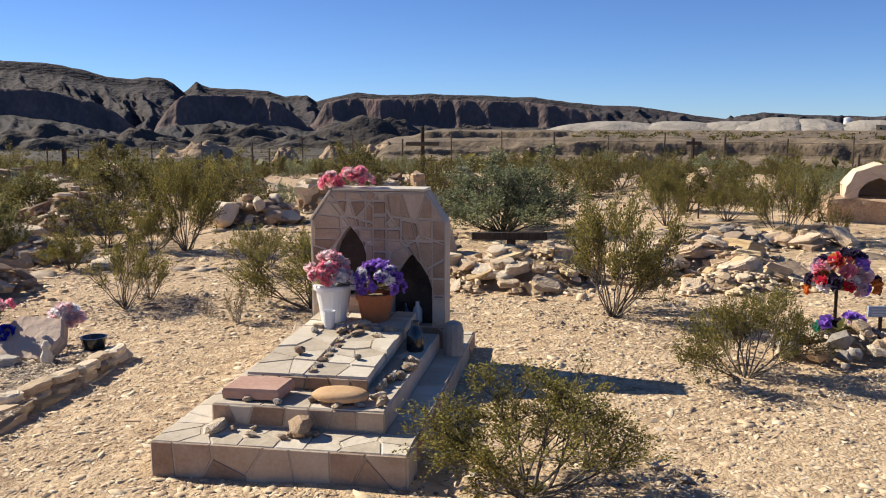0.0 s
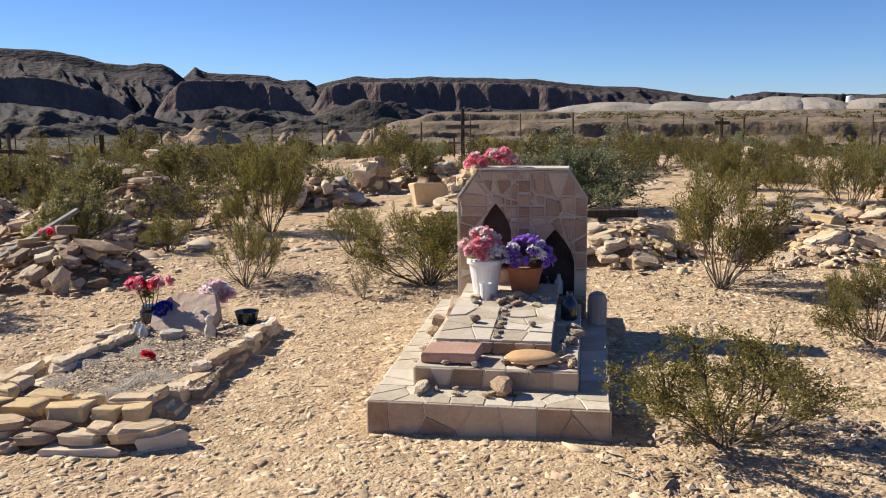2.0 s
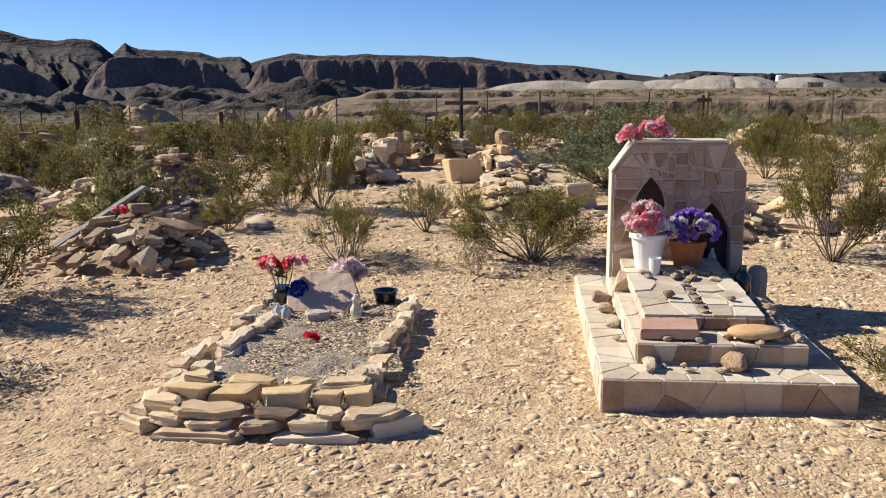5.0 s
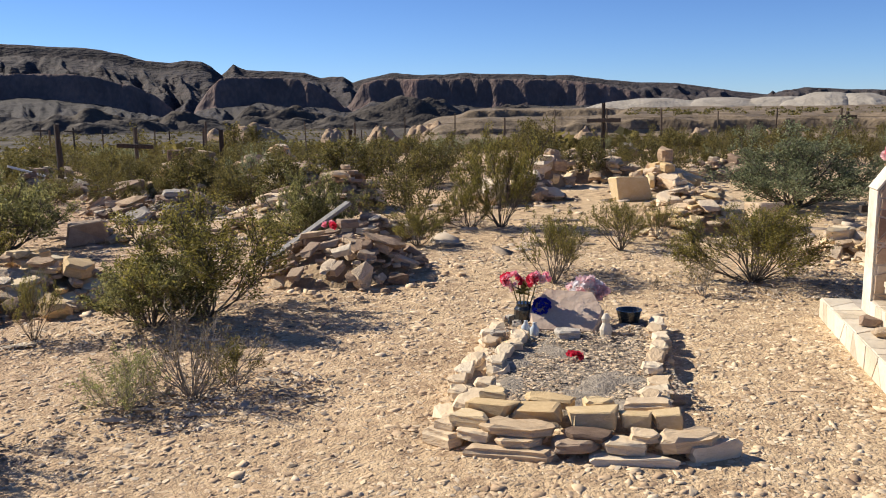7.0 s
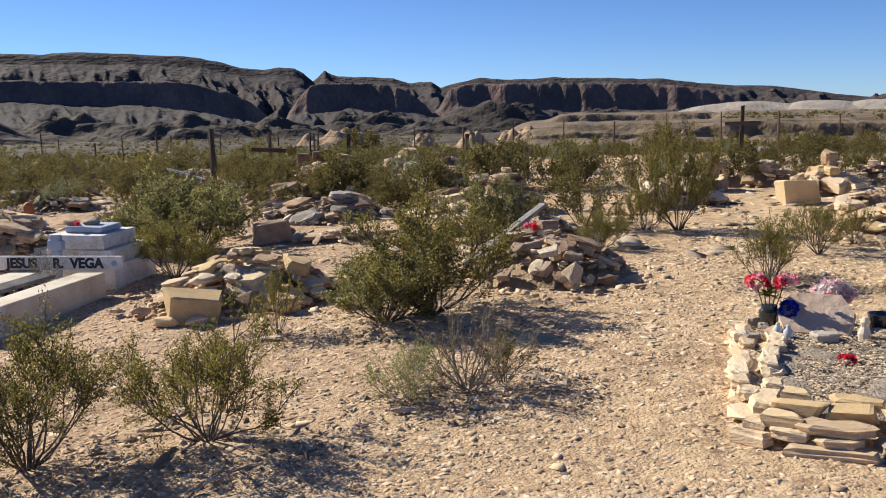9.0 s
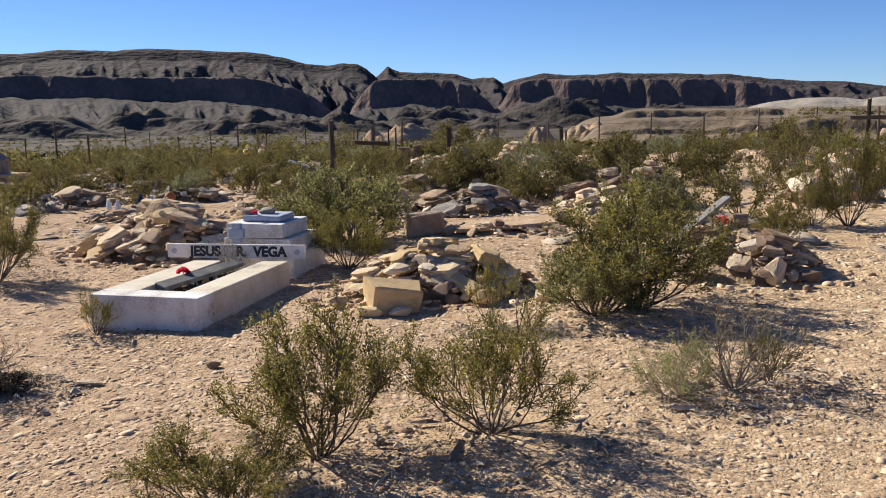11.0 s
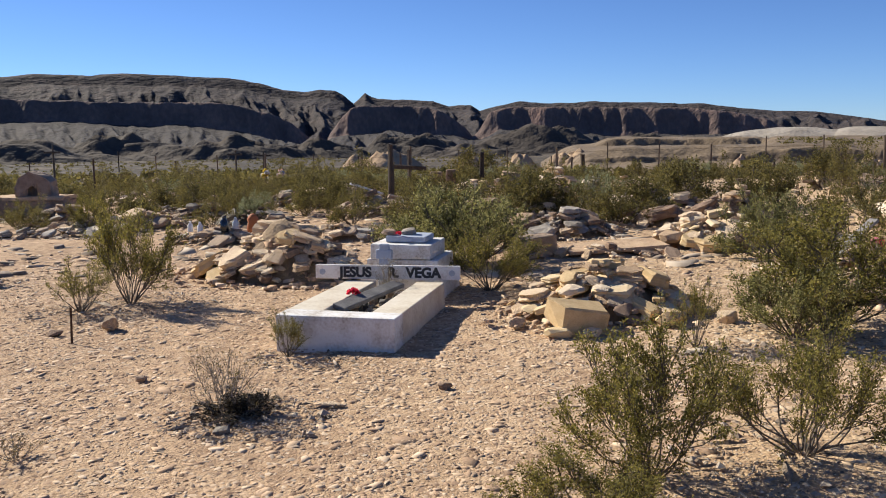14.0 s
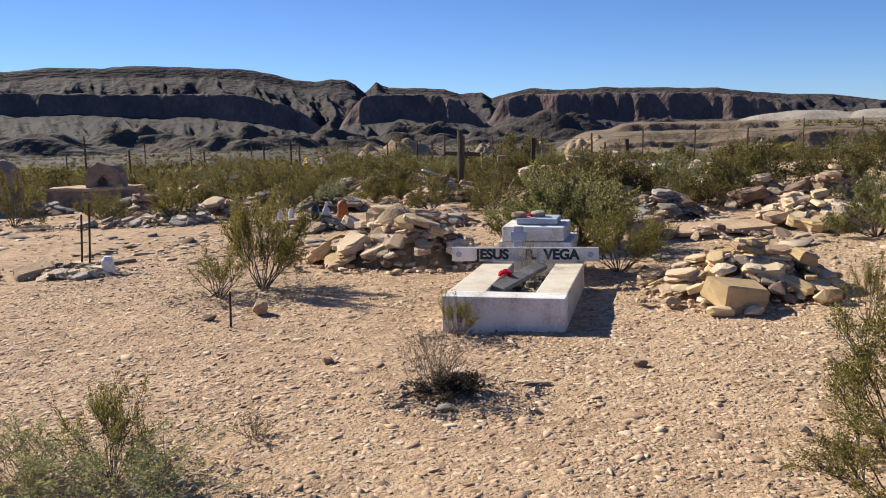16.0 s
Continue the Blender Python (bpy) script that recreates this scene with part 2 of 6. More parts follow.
def rock_mesh(name, seed, flat, mat, points=18, power=3.0, cut=0.12):
    """An angular stone: the hull of points on a squared ball, edges worn."""
    rng = random.Random(seed)
    bm = bmesh.new()
    for _ in range(points):
        v = Vector([rng.gauss(0, 1) for _ in range(3)])
        k = sum(abs(c) ** power for c in v) ** (1 / power)
        v = v / k * rng.uniform(0.86, 1.0)
        bm.verts.new((v.x * 0.5, v.y * 0.5, v.z * 0.5 * flat))
    r = bmesh.ops.convex_hull(bm, input=list(bm.verts))
    bmesh.ops.delete(bm, geom=[g for g in r["geom_interior"] if isinstance(g, bmesh.types.BMVert)], context="VERTS")
    bmesh.ops.dissolve_limit(bm, angle_limit=radians(14), verts=list(bm.verts), edges=list(bm.edges))
    bmesh.ops.bevel(bm, geom=list(bm.edges), offset=0.012, segments=1, affect="EDGES")
    bmesh.ops.triangulate(bm, faces=list(bm.faces))
    return mesh_bm(name, bm, mat)


def slab_mesh(name, seed, mat):
    """A flat broken flagstone: an irregular polygon with worn, stepped edges."""
    rng = random.Random(seed)
    k = rng.choice((8, 9, 10, 11))
    ring = []
    for i in range(k):
        a = 2 * math.pi * (i + rng.uniform(-0.35, 0.35)) / k
        c, d = math.cos(a), math.sin(a)
        r = min(0.5 / max(abs(c), abs(d)), 0.6) * rng.uniform(0.74, 1.0)
        ring.append((c * r, d * r))
    bm = bmesh.new()
    layers = []
    for z, f in ((-0.5, 0.84), (-0.32, 0.99), (0.08, 1.0 if seed % 2 else 0.90), (0.34, 0.96), (0.5, 0.80)):
        dx, dy = rng.uniform(-0.03, 0.03), rng.uniform(-0.03, 0.03)
        layers.append([bm.verts.new((x * f * rng.uniform(0.86, 1.07) + dx, y * f * rng.uniform(0.86, 1.07) + dy, z + rng.uniform(-0.11, 0.11))) for x, y in ring])
    for a, b in zip(layers, layers[1:]):
        for i in range(k):
            bm.faces.new((a[i], a[(i + 1) % k], b[(i + 1) % k], b[i]))
    bm.faces.new(layers[-1])
    bm.faces.new(layers[0][::-1])
    bmesh.ops.triangulate(bm, faces=list(bm.faces))
    return mesh_bm(name, bm, mat)


def block_mesh(name, seed, mat):
    """A squared broken block: skewed corners, chipped edges."""
    rng = random.Random(seed)
    bm = bmesh.new()
    bmesh.ops.create_cube(bm, size=1)
    for v in bm.verts:
        v.co += Vector((rng.uniform(-0.22, 0.06) * (1 if v.co.x > 0 else -1), rng.uniform(-0.24, 0.06) * (1 if v.co.y > 0 else -1), rng.uniform(-0.20, 0.04) * (1 if v.co.z > 0 else -1)))
    bmesh.ops.bevel(bm, geom=list(bm.edges), offset=0.055, segments=1, affect="EDGES")
    for v in bm.verts:
        v.co += Vector([rng.uniform(-0.022, 0.022) for _ in range(3)])
    bmesh.ops.triangulate(bm, faces=list(bm.faces))
    return mesh_bm(name, bm, mat)


ROCKS, SLABS, BLOCKS = {}, {}, {}
for kind_name, mat in (("lime", M_LIME), ("yellow", M_YELLOW), ("brown", M_BROWN), ("grey", M_GREY), ("dark", M_DARKSTONE), ("pale", M_PALE)):
    ROCKS[kind_name] = [rock_mesh("stone", 100 + i, 1.0, mat, 15 + 2 * i) for i in range(7)]
    SLABS[kind_name] = [slab_mesh("stone", 200 + i, mat) for i in range(7)]
    BLOCKS[kind_name] = [block_mesh("stone", 300 + i, mat) for i in range(7)]


def noise_np(x, y, seed=0):
    """Smooth value noise in numpy, -1 to 1."""
    xi, yi = np.floor(x), np.floor(y)
    fx, fy = x - xi, y - yi
    fx, fy = fx * fx * (3 - 2 * fx), fy * fy * (3 - 2 * fy)

    def h(a, b):
        s = np.sin(a * 127.1 + b * 311.7 + seed * 74.7) * 43758.5453
        return s - np.floor(s)
    return 2 * ((h(xi, yi) * (1 - fx) + h(xi + 1, yi) * fx) * (1 - fy) + (h(xi, yi + 1) * (1 - fx) + h(xi + 1, yi + 1) * fx) * fy) - 1


def fbm(x, y, seed=0, octaves=4):
    return sum(noise_np(x * 2 ** o, y * 2 ** o, seed + o) / 2 ** o for o in range(octaves))


# ---- ground and distance ----
def grid_mesh(name, X, Y, Z, mat, closed=False, smooth=True):
    n, k = X.shape
    verts = np.stack([X, Y, Z], -1).reshape(-1, 3)
    i = np.arange(n - 1)[:, None] * k
    j = np.arange(k if closed else k - 1)[None, :]
    a, b = (i + j).ravel(), (i + (j + 1) % k).ravel()
    faces = np.stack([a, b, b + k, a + k], -1)
    me = bpy.data.meshes.new(name)
    me.vertices.add(len(verts))
    me.vertices.foreach_set("co", verts.ravel())
    me.loops.add(faces.size)
    me.loops.foreach_set("vertex_index", faces.ravel())
    me.polygons.add(len(faces))
    me.polygons.foreach_set("loop_start", np.arange(len(faces)) * 4)
    me.polygons.foreach_set("loop_total", np.full(len(faces), 4))
    me.polygons.foreach_set("use_smooth", np.full(len(faces), smooth))
    me.update(calc_edges=True)
    me.validate()
    me.materials.append(mat)
    return me


def smoothstep(a, b, x):
    t = np.clip((x - a) / (b - a), 0, 1)
    return t * t * (3 - 2 * t)


CX, CY = -4.0, 4.0


def far_ground(X, Y):
    """Height of the open ground: the graveyard's gentle slope, then the falling valley floor."""
    base = 0.02 * np.clip(X, -14, 4) + 0.012 * np.clip(Y - 4, -6, 8) - 0.01
    d = np.hypot(X - CX, Y - CY)
    base = base - 0.022 * np.clip(d - 13, 0, 32) - 0.034 * np.clip(d - 23, 0, 22)
    az = np.degrees(np.arctan2(-(X - CX), Y - CY))
    right = smoothstep(6, -6, az)
    low = -3.0 - (8.0 * smoothstep(60, 260, d) + 10.0 * smoothstep(260, 900, d)) * (1 - right) - (3.8 * smoothstep(60, 120, d) + 3.0 * smoothstep(150, 600, d)) * right
    z = base + (low - base) * smoothstep(46, 66, d)
    z = z + 0.012 * fbm(X * 2.2, Y * 2.2, 3, 3) + 0.05 * fbm(X * 0.35, Y * 0.35, 5, 2) * smoothstep(9, 20, d)
    return z + 0.4 * fbm(X * 0.05, Y * 0.05, 9, 3) * smoothstep(50, 90, d)


rings = np.concatenate([np.linspace(0.02, 13, 160), 13 * (4900 / 13) ** (np.arange(1, 120) / 119.0)])
angles = np.linspace(0, 2 * np.pi, 440, endpoint=False)
RR, AA = np.meshgrid(rings, angles, indexing="ij")
GX, GY = CX + RR * np.cos(AA), CY + RR * np.sin(AA)
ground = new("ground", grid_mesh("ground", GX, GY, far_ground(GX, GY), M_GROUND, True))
M_FAR = material("far_desert_floor", [(0.32, (0.06, 0.052, 0.032)), (0.5, (0.13, 0.105, 0.07)), (0.68, (0.34, 0.26, 0.175))], 0.12, 0.95, 0.8, 1.2, coord="World", bump_dist=0.4, fine=0.5)
M_VALLEY = material("grey_valley_floor", [(0.36, (0.030, 0.026, 0.018)), (0.52, (0.075, 0.06, 0.043)), (0.66, (0.20, 0.155, 0.11))], 0.05, 0.95, 0.8, 0.1, coord="World", bump_dist=4, fine=0.5)
ground.data.materials.append(M_FAR)
ground.data.materials.append(M_VALLEY)
ring_of = np.repeat(rings[:-1], 440)
ground.data.polygons.foreach_set("material_index", ((ring_of > 52).astype(np.int32) + (ring_of > 170)))
tagged(ground, "pale tan stony desert ground with fine gravel", "ground", kind="structure")

EYE_X, EYE_Y, EYE_Z = -4.0, 0.0, 1.45


def knots(table, a):
    xs = np.array([k[0] for k in table][::-1])
    ys = np.array([k[1] for k in table][::-1])
    return np.interp(a, xs, ys)


def polar(a0, a1, n, radii):
    a = np.linspace(a0, a1, n)
    A, R = np.meshgrid(a, radii, indexing="ij")
    return A, R, EYE_X - R * np.sin(np.radians(A)), EYE_Y + R * np.cos(np.radians(A))


# slope colours run near black: shade the sun does not give is put in
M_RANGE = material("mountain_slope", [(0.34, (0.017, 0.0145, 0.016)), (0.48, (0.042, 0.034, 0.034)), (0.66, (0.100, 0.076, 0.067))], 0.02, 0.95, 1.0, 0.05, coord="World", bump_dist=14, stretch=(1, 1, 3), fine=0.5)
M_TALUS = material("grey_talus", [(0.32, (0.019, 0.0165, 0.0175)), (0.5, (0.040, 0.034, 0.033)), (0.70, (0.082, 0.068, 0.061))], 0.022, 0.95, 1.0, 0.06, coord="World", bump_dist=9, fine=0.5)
M_CLIFF = material("cliff_rock", [(0.25, (0.07, 0.055, 0.053)), (0.5, (0.14, 0.10, 0.088)), (0.75, (0.29, 0.18, 0.14))], 0.02, 0.95, 1.0, 0.08, coord="World", bump_dist=8, stretch=(1, 1, 0.4))
M_TAIL = material("pale_tailings", [(0.3, (0.27, 0.235, 0.19)), (0.7, (0.42, 0.37, 0.31))], 0.06, 0.95, 0.8, 0.3, coord="World", bump_dist=1.5)
M_BADLAND = material("tan_badland", [(0.3, (0.30, 0.20, 0.12)), (0.7, (0.50, 0.36, 0.235))], 0.25, 0.95, 0.8, 1.0, coord="World", bump_dist=0.5)
M_BLUFF = material("red_brown_bluff", [(0.32, (0.075, 0.055, 0.036)), (0.66, (0.27, 0.20, 0.13))], 0.2, 0.95, 0.8, 1.0, coord="World", bump_dist=0.5)

# far range: crest angles by bearing (positive to the west)
CREST = [(180, 2.2), (120, 2.6), (70, 3.4), (50, 3.0), (37, 3.25), (35, 3.5), (32, 3.45), (30, 3.6), (27, 3.5), (23.6, 3.35), (22, 3.05), (20.5, 2.62), (19.2, 2.5), (18.2, 2.62), (17.3, 2.6), (16.7, 2.3), (16.1, 1.76), (15.8, 2.0), (15.35, 2.42), (15.0, 2.2), (14.6, 2.05), (11, 1.88),
         (10, 1.52), (9.2, 1.6), (8.6, 1.62), (8, 1.2), (7, 1.5), (5.4, 1.8), (3.6, 1.66), (2.2, 1.66), (0.8, 1.74), (-0.8, 1.64), (-3, 1.62), (-4.4, 1.5), (-6, 1.48), (-8, 1.2), (-10.2, 0.96), (-12.4, 0.9), (-14, 0.66), (-16, 0.34), (-17.9, 0.1), (-19.8, 0.5), (-22, 0.36), (-26, 0.25), (-60, 1.2), (-120, 1.6), (-180, 2.2)]
bearings = np.concatenate([np.linspace(-180, -46, 120), np.linspace(-45, 62, 1500), np.linspace(63, 180, 110)])
A, R = np.meshgrid(bearings, np.linspace(1700, 2900, 64), indexing="ij")
X, Y = EYE_X - R * np.sin(np.radians(A)), EYE_Y + R * np.cos(np.radians(A))
RC = 2600.0
top = RC * np.tan(np.radians(knots(CREST, A) + 0.02 * fbm(A * 1.7, A * 0, 15, 3)))
s = np.clip((R - 1700) / (RC - 1700), 0, 1)
warp = 0.5 * fbm(A * 0.22, R * 0.002, 12, 3)
spurs = 1 - np.abs(fbm(A * 0.42 + warp, R * 0.0011, 11, 4))
rills = 1 - np.abs(fbm(A * 1.3 + 2 * warp, R * 0.003, 14, 3))
lip = 0.10 * fbm(A * 0.35, A * 0, 17, 3)
rise = 0.78 * (0.15 * s + 0.85 * s ** 1.5) + 0.05 * smoothstep(0.40 + lip, 0.415 + lip, s) + 0.07 * smoothstep(0.66 + lip, 0.68 + lip, s) + 0.10 * smoothstep(0.93, 0.965, s)
body = np.sin(np.pi * np.clip(s * 1.04, 0, 1))
Z = EYE_Z - 22 + (top + 22) * rise + (spurs - 0.6) * 44 * body + (rills - 0.6) * 13 * body + 5 * fbm(A * 2.0, R * 0.012, 13, 2) * body
Z = Z - (R > RC) * (R - RC) * 0.12
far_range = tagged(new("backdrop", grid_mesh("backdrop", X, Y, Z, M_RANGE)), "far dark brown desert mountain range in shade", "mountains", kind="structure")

# the cliff-edged mesa in front of it
MESA = [(75, 2.2), (50, 2.1), (37, 2.0), (28, 1.86), (24.4, 1.8), (22.8, 1.5), (21.2, 1.12), (20, 0.45), (18.9, -0.5), (18.1, -1.05), (17.7, -0.1), (16.9, 0.9), (16.2, 1.5), (15, 1.66), (11.4, 1.5), (10.3, 1.1), (9.0, 0.2), (8.5, -0.4), (8.1, 0.0),
        (7.4, 1.15), (6.4, 1.4), (4, 1.42), (0, 1.38), (-5, 1.2), (-8, 0.9), (-9.6, 0.5), (-11, -0.3), (-12.5, -0.8), (-60, -0.9), (-75, -1.0)]
FOOT = [(75, 0.8), (40, 0.8), (27, 0.5), (23.5, 0.0), (21.5, -0.5), (18.3, -1.15), (17.6, -0.3), (13.9, -0.1), (8.6, -0.5), (8, -0.6), (6.7, -0.05), (3, -0.3), (-2.4, -0.5), (-9, -0.6), (-75, -1.0)]
n_a = 1500
radii = np.concatenate([np.linspace(900, 1500, 40), np.linspace(1502, 1536, 20), np.linspace(1545, 1830, 8)])
A, R, X, Y = polar(-75, 75, n_a, radii)
wob = 10 * fbm(A * 0.3, A * 0, 21, 3) + 5 * fbm(A * 1.3, A * 0, 25, 2)
topz = 1530 * np.tan(np.radians(knots(MESA, A) + 0.05 * fbm(A * 1.2, A * 0, 23, 2)))
basez = 1500 * np.tan(np.radians(knots(FOOT, A) + 0.12 * fbm(A * 0.8, A * 0, 27, 3))) + 0 * R
basez = np.minimum(basez, topz - 2)
footz = 900 * np.tan(np.radians(-1.45)) + 0 * R
t1 = np.clip((R - 900) / 600, 0, 1)
gully = (0.55 - np.abs(fbm(A * 0.8, R * 0.002, 31, 5))) * 17 * np.sin(np.pi * t1)
talus = footz + (basez - footz) * t1 ** 1.5 + gully
t2 = np.clip((R - 1501) / 35, 0, 1)
cliff = basez + (topz - basez) * smoothstep(0.0, 0.9, t2) - np.clip(R - 1536, 0, 999) * 0.03
Z = EYE_Z + np.where(R <= 1501, talus, cliff)
push = wob * smoothstep(1300, 1480, R)
X, Y = EYE_X - (R + push) * np.sin(np.radians(A)), EYE_Y + (R + push) * np.cos(np.radians(A))
Z = EYE_Z + (Z - EYE_Z) * (R + push) / R
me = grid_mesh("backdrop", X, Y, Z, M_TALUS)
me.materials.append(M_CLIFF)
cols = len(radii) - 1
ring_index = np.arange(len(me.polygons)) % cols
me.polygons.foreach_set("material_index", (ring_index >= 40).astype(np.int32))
tagged(new("backdrop", me), "dark cliff-edged mesa with grey talus slopes", "mesa", kind="structure")


def heap(name, label, az, r, width, depth, height, z0, mat, seed, rough=0.35, flat=0.0, category="hill", cells=46):
    """A rounded or flat-topped mound of earth at a bearing and distance."""
    cx, cy = EYE_X - r * math.sin(radians(az)), EYE_Y + r * math.cos(radians(az))
    u = np.linspace(-1, 1, cells)
    U, V = np.meshgrid(u, u, indexing="ij")
    d = np.hypot(U, V) * (1 + 0.22 * fbm(U * 2, V * 2, seed, 3))
    prof = np.clip(1 - d, 0, 1)
    prof = smoothstep(0, 1 - flat, prof)
    Z = height * prof * (1 + rough * fbm(U * 4, V * 4, seed + 5, 4)) - 0.6
    ca, sa = math.cos(radians(az)), math.sin(radians(az))
    x, y = U * width / 2, V * depth / 2
    me = grid_mesh(name, x * ca - y * sa, x * sa + y * ca, Z, mat)
    ob = new(name, me)
    ob.matrix_basis = pose(cx, cy, z0)
    return tagged(ob, label, category, kind="structure")


for az, w, h, sd in ((-11, 80, 6.5, 1), (-15, 70, 6.5, 2), (-18.5, 60, 6.5, 3), (-21, 60, 8.2, 4), (-22.8, 46, 7.6, 5), (-12.5, 60, 5.5, 6), (-26, 60, 7, 7)):
    heap("backdrop", "pale grey mine tailings heap", az, 800, w * 1.9, 110, h * 1.9, -10.6, M_TAIL, sd, 0.0, 0.12)
radii = np.concatenate([np.linspace(84, 100, 14), np.linspace(100.5, 108, 40), np.linspace(110, 190, 14), np.linspace(191, 196, 12), np.linspace(200, 330, 12)])
A, R, X, Y = polar(-65, 7, 700, radii)
fade = smoothstep(4.5, -1.0, A)
cut = smoothstep(-6, -10, A + 1.5 * fbm(A * 0.6, A * 0, 67, 2))
edge1 = 103.0 + 0.6 * fbm(A * 0.35, A * 0, 51, 2) + 0.15 * fbm(A * 1.1, A * 0, 53, 2)
edge2 = 192.5 + 1.0 * fbm(A * 0.4, A * 0, 55, 4)
low_z = -3.4 - 8.0 * smoothstep(2.0, 6.5, A) + 0.9 * smoothstep(92, 102, R) + 0.22 * fbm(A * 0.5, R * 0.2, 57, 3)
step1 = (0.7 + 0.85 * cut) * smoothstep(edge1, edge1 + 0.5, R) + (1.0 - 0.7 * cut) * smoothstep(edge1 + 0.6, edge1 + 4.5, R)
step2 = (1.5 - 1.45 * smoothstep(-8.5, -9.5, A)) * smoothstep(edge2, edge2 + 0.8, R) * smoothstep(1.5, 0.2, A)
Z = low_z + fade * (step1 + step2 + 0.10 * fbm(A * 1.2, R * 0.5, 61, 2)) - fade * (0.018 - 0.016 * smoothstep(-8.5, -10, A)) * np.clip(R - 107, 0, 84)
Z = np.where(R > 230, Z - (R - 230) * 0.05, Z)
far_by = 1.45
X, Y, Z = EYE_X + (X - EYE_X) * far_by, EYE_Y + (Y - EYE_Y) * far_by, EYE_Z + (Z - EYE_Z) * far_by
tagged(new("backdrop", grid_mesh("backdrop", X, Y, Z, M_BLUFF)), "terraced reddish brown arroyo bank with shaded edge", "bank", kind="structure")
M_FOOT = material("grey_foothill", [(0.3, (0.036, 0.030, 0.026)), (0.7, (0.10, 0.081, 0.066))], 0.03, 0.95, 1.0, 0.08, coord="World", bump_dist=6)
for az, r, w, h, sd in ((38, 620, 220, 15, 31), (30, 680, 190, 14, 32), (24, 600, 150, 10, 33), (19, 640, 110, 8, 34), (13, 700, 150, 12, 35), (4, 720, 190, 15, 36), (-2, 760, 120, 10, 37), (46, 640, 240, 14, 38), (8, 560, 120, 6, 39)):
    heap("backdrop", "grey eroded foothill below the mesa", az, r, w, w * 0.6, h * 0.8 + 5, -18.5, M_FOOT, sd, 0.45, 0.0)
for az, r, w, dp, h, peak, sd in ((14.7, 315, 44, 30, 11, -4.7, 22), (2.9, 190, 17, 12, 6, -2.5, 21), (0.6, 180, 16, 10, 6, -2.9, 23), (-2.2, 172, 18, 10, 6, -2.7, 28), (-5.0, 166, 16, 10, 6, -2.9, 29), (9.2, 260, 16, 12, 6, -5.6, 24), (6.0, 230, 15, 12, 6, -4.4, 25), (-14.5, 132, 10, 7, 5, -2.2, 26), (-18.5, 136, 12, 7, 5, -2.6, 30), (-7.2, 140, 12, 8, 5, -2.9, 27)):
    heap("backdrop", "eroded tan badland mound", az, r, w, dp, h, peak - h, M_BADLAND, sd, 0.25, 0.0)


# ---- plants ----
def tube(verts, faces, pts, radii, sides=3):
    """Append a tapered tube along pts."""
    base = len(verts)
    for i, (p, r) in enumerate(zip(pts, radii)):
        d = (pts[min(i + 1, len(pts) - 1)] - pts[max(i - 1, 0)]).normalized()
        a = d.cross(Vector((0.31, 0.83, 0.46))).normalized()
        b = d.cross(a)
        for k in range(sides):
            w = 2 * math.pi * k / sides
            verts.append(p + (a * math.cos(w) + b * math.sin(w)) * r)
    for i in range(len(pts) - 1):
        for k in range(sides):
            q = base + i * sides
            faces.append((q + k, q + (k + 1) % sides, q + sides + (k + 1) % sides, q + sides + k))


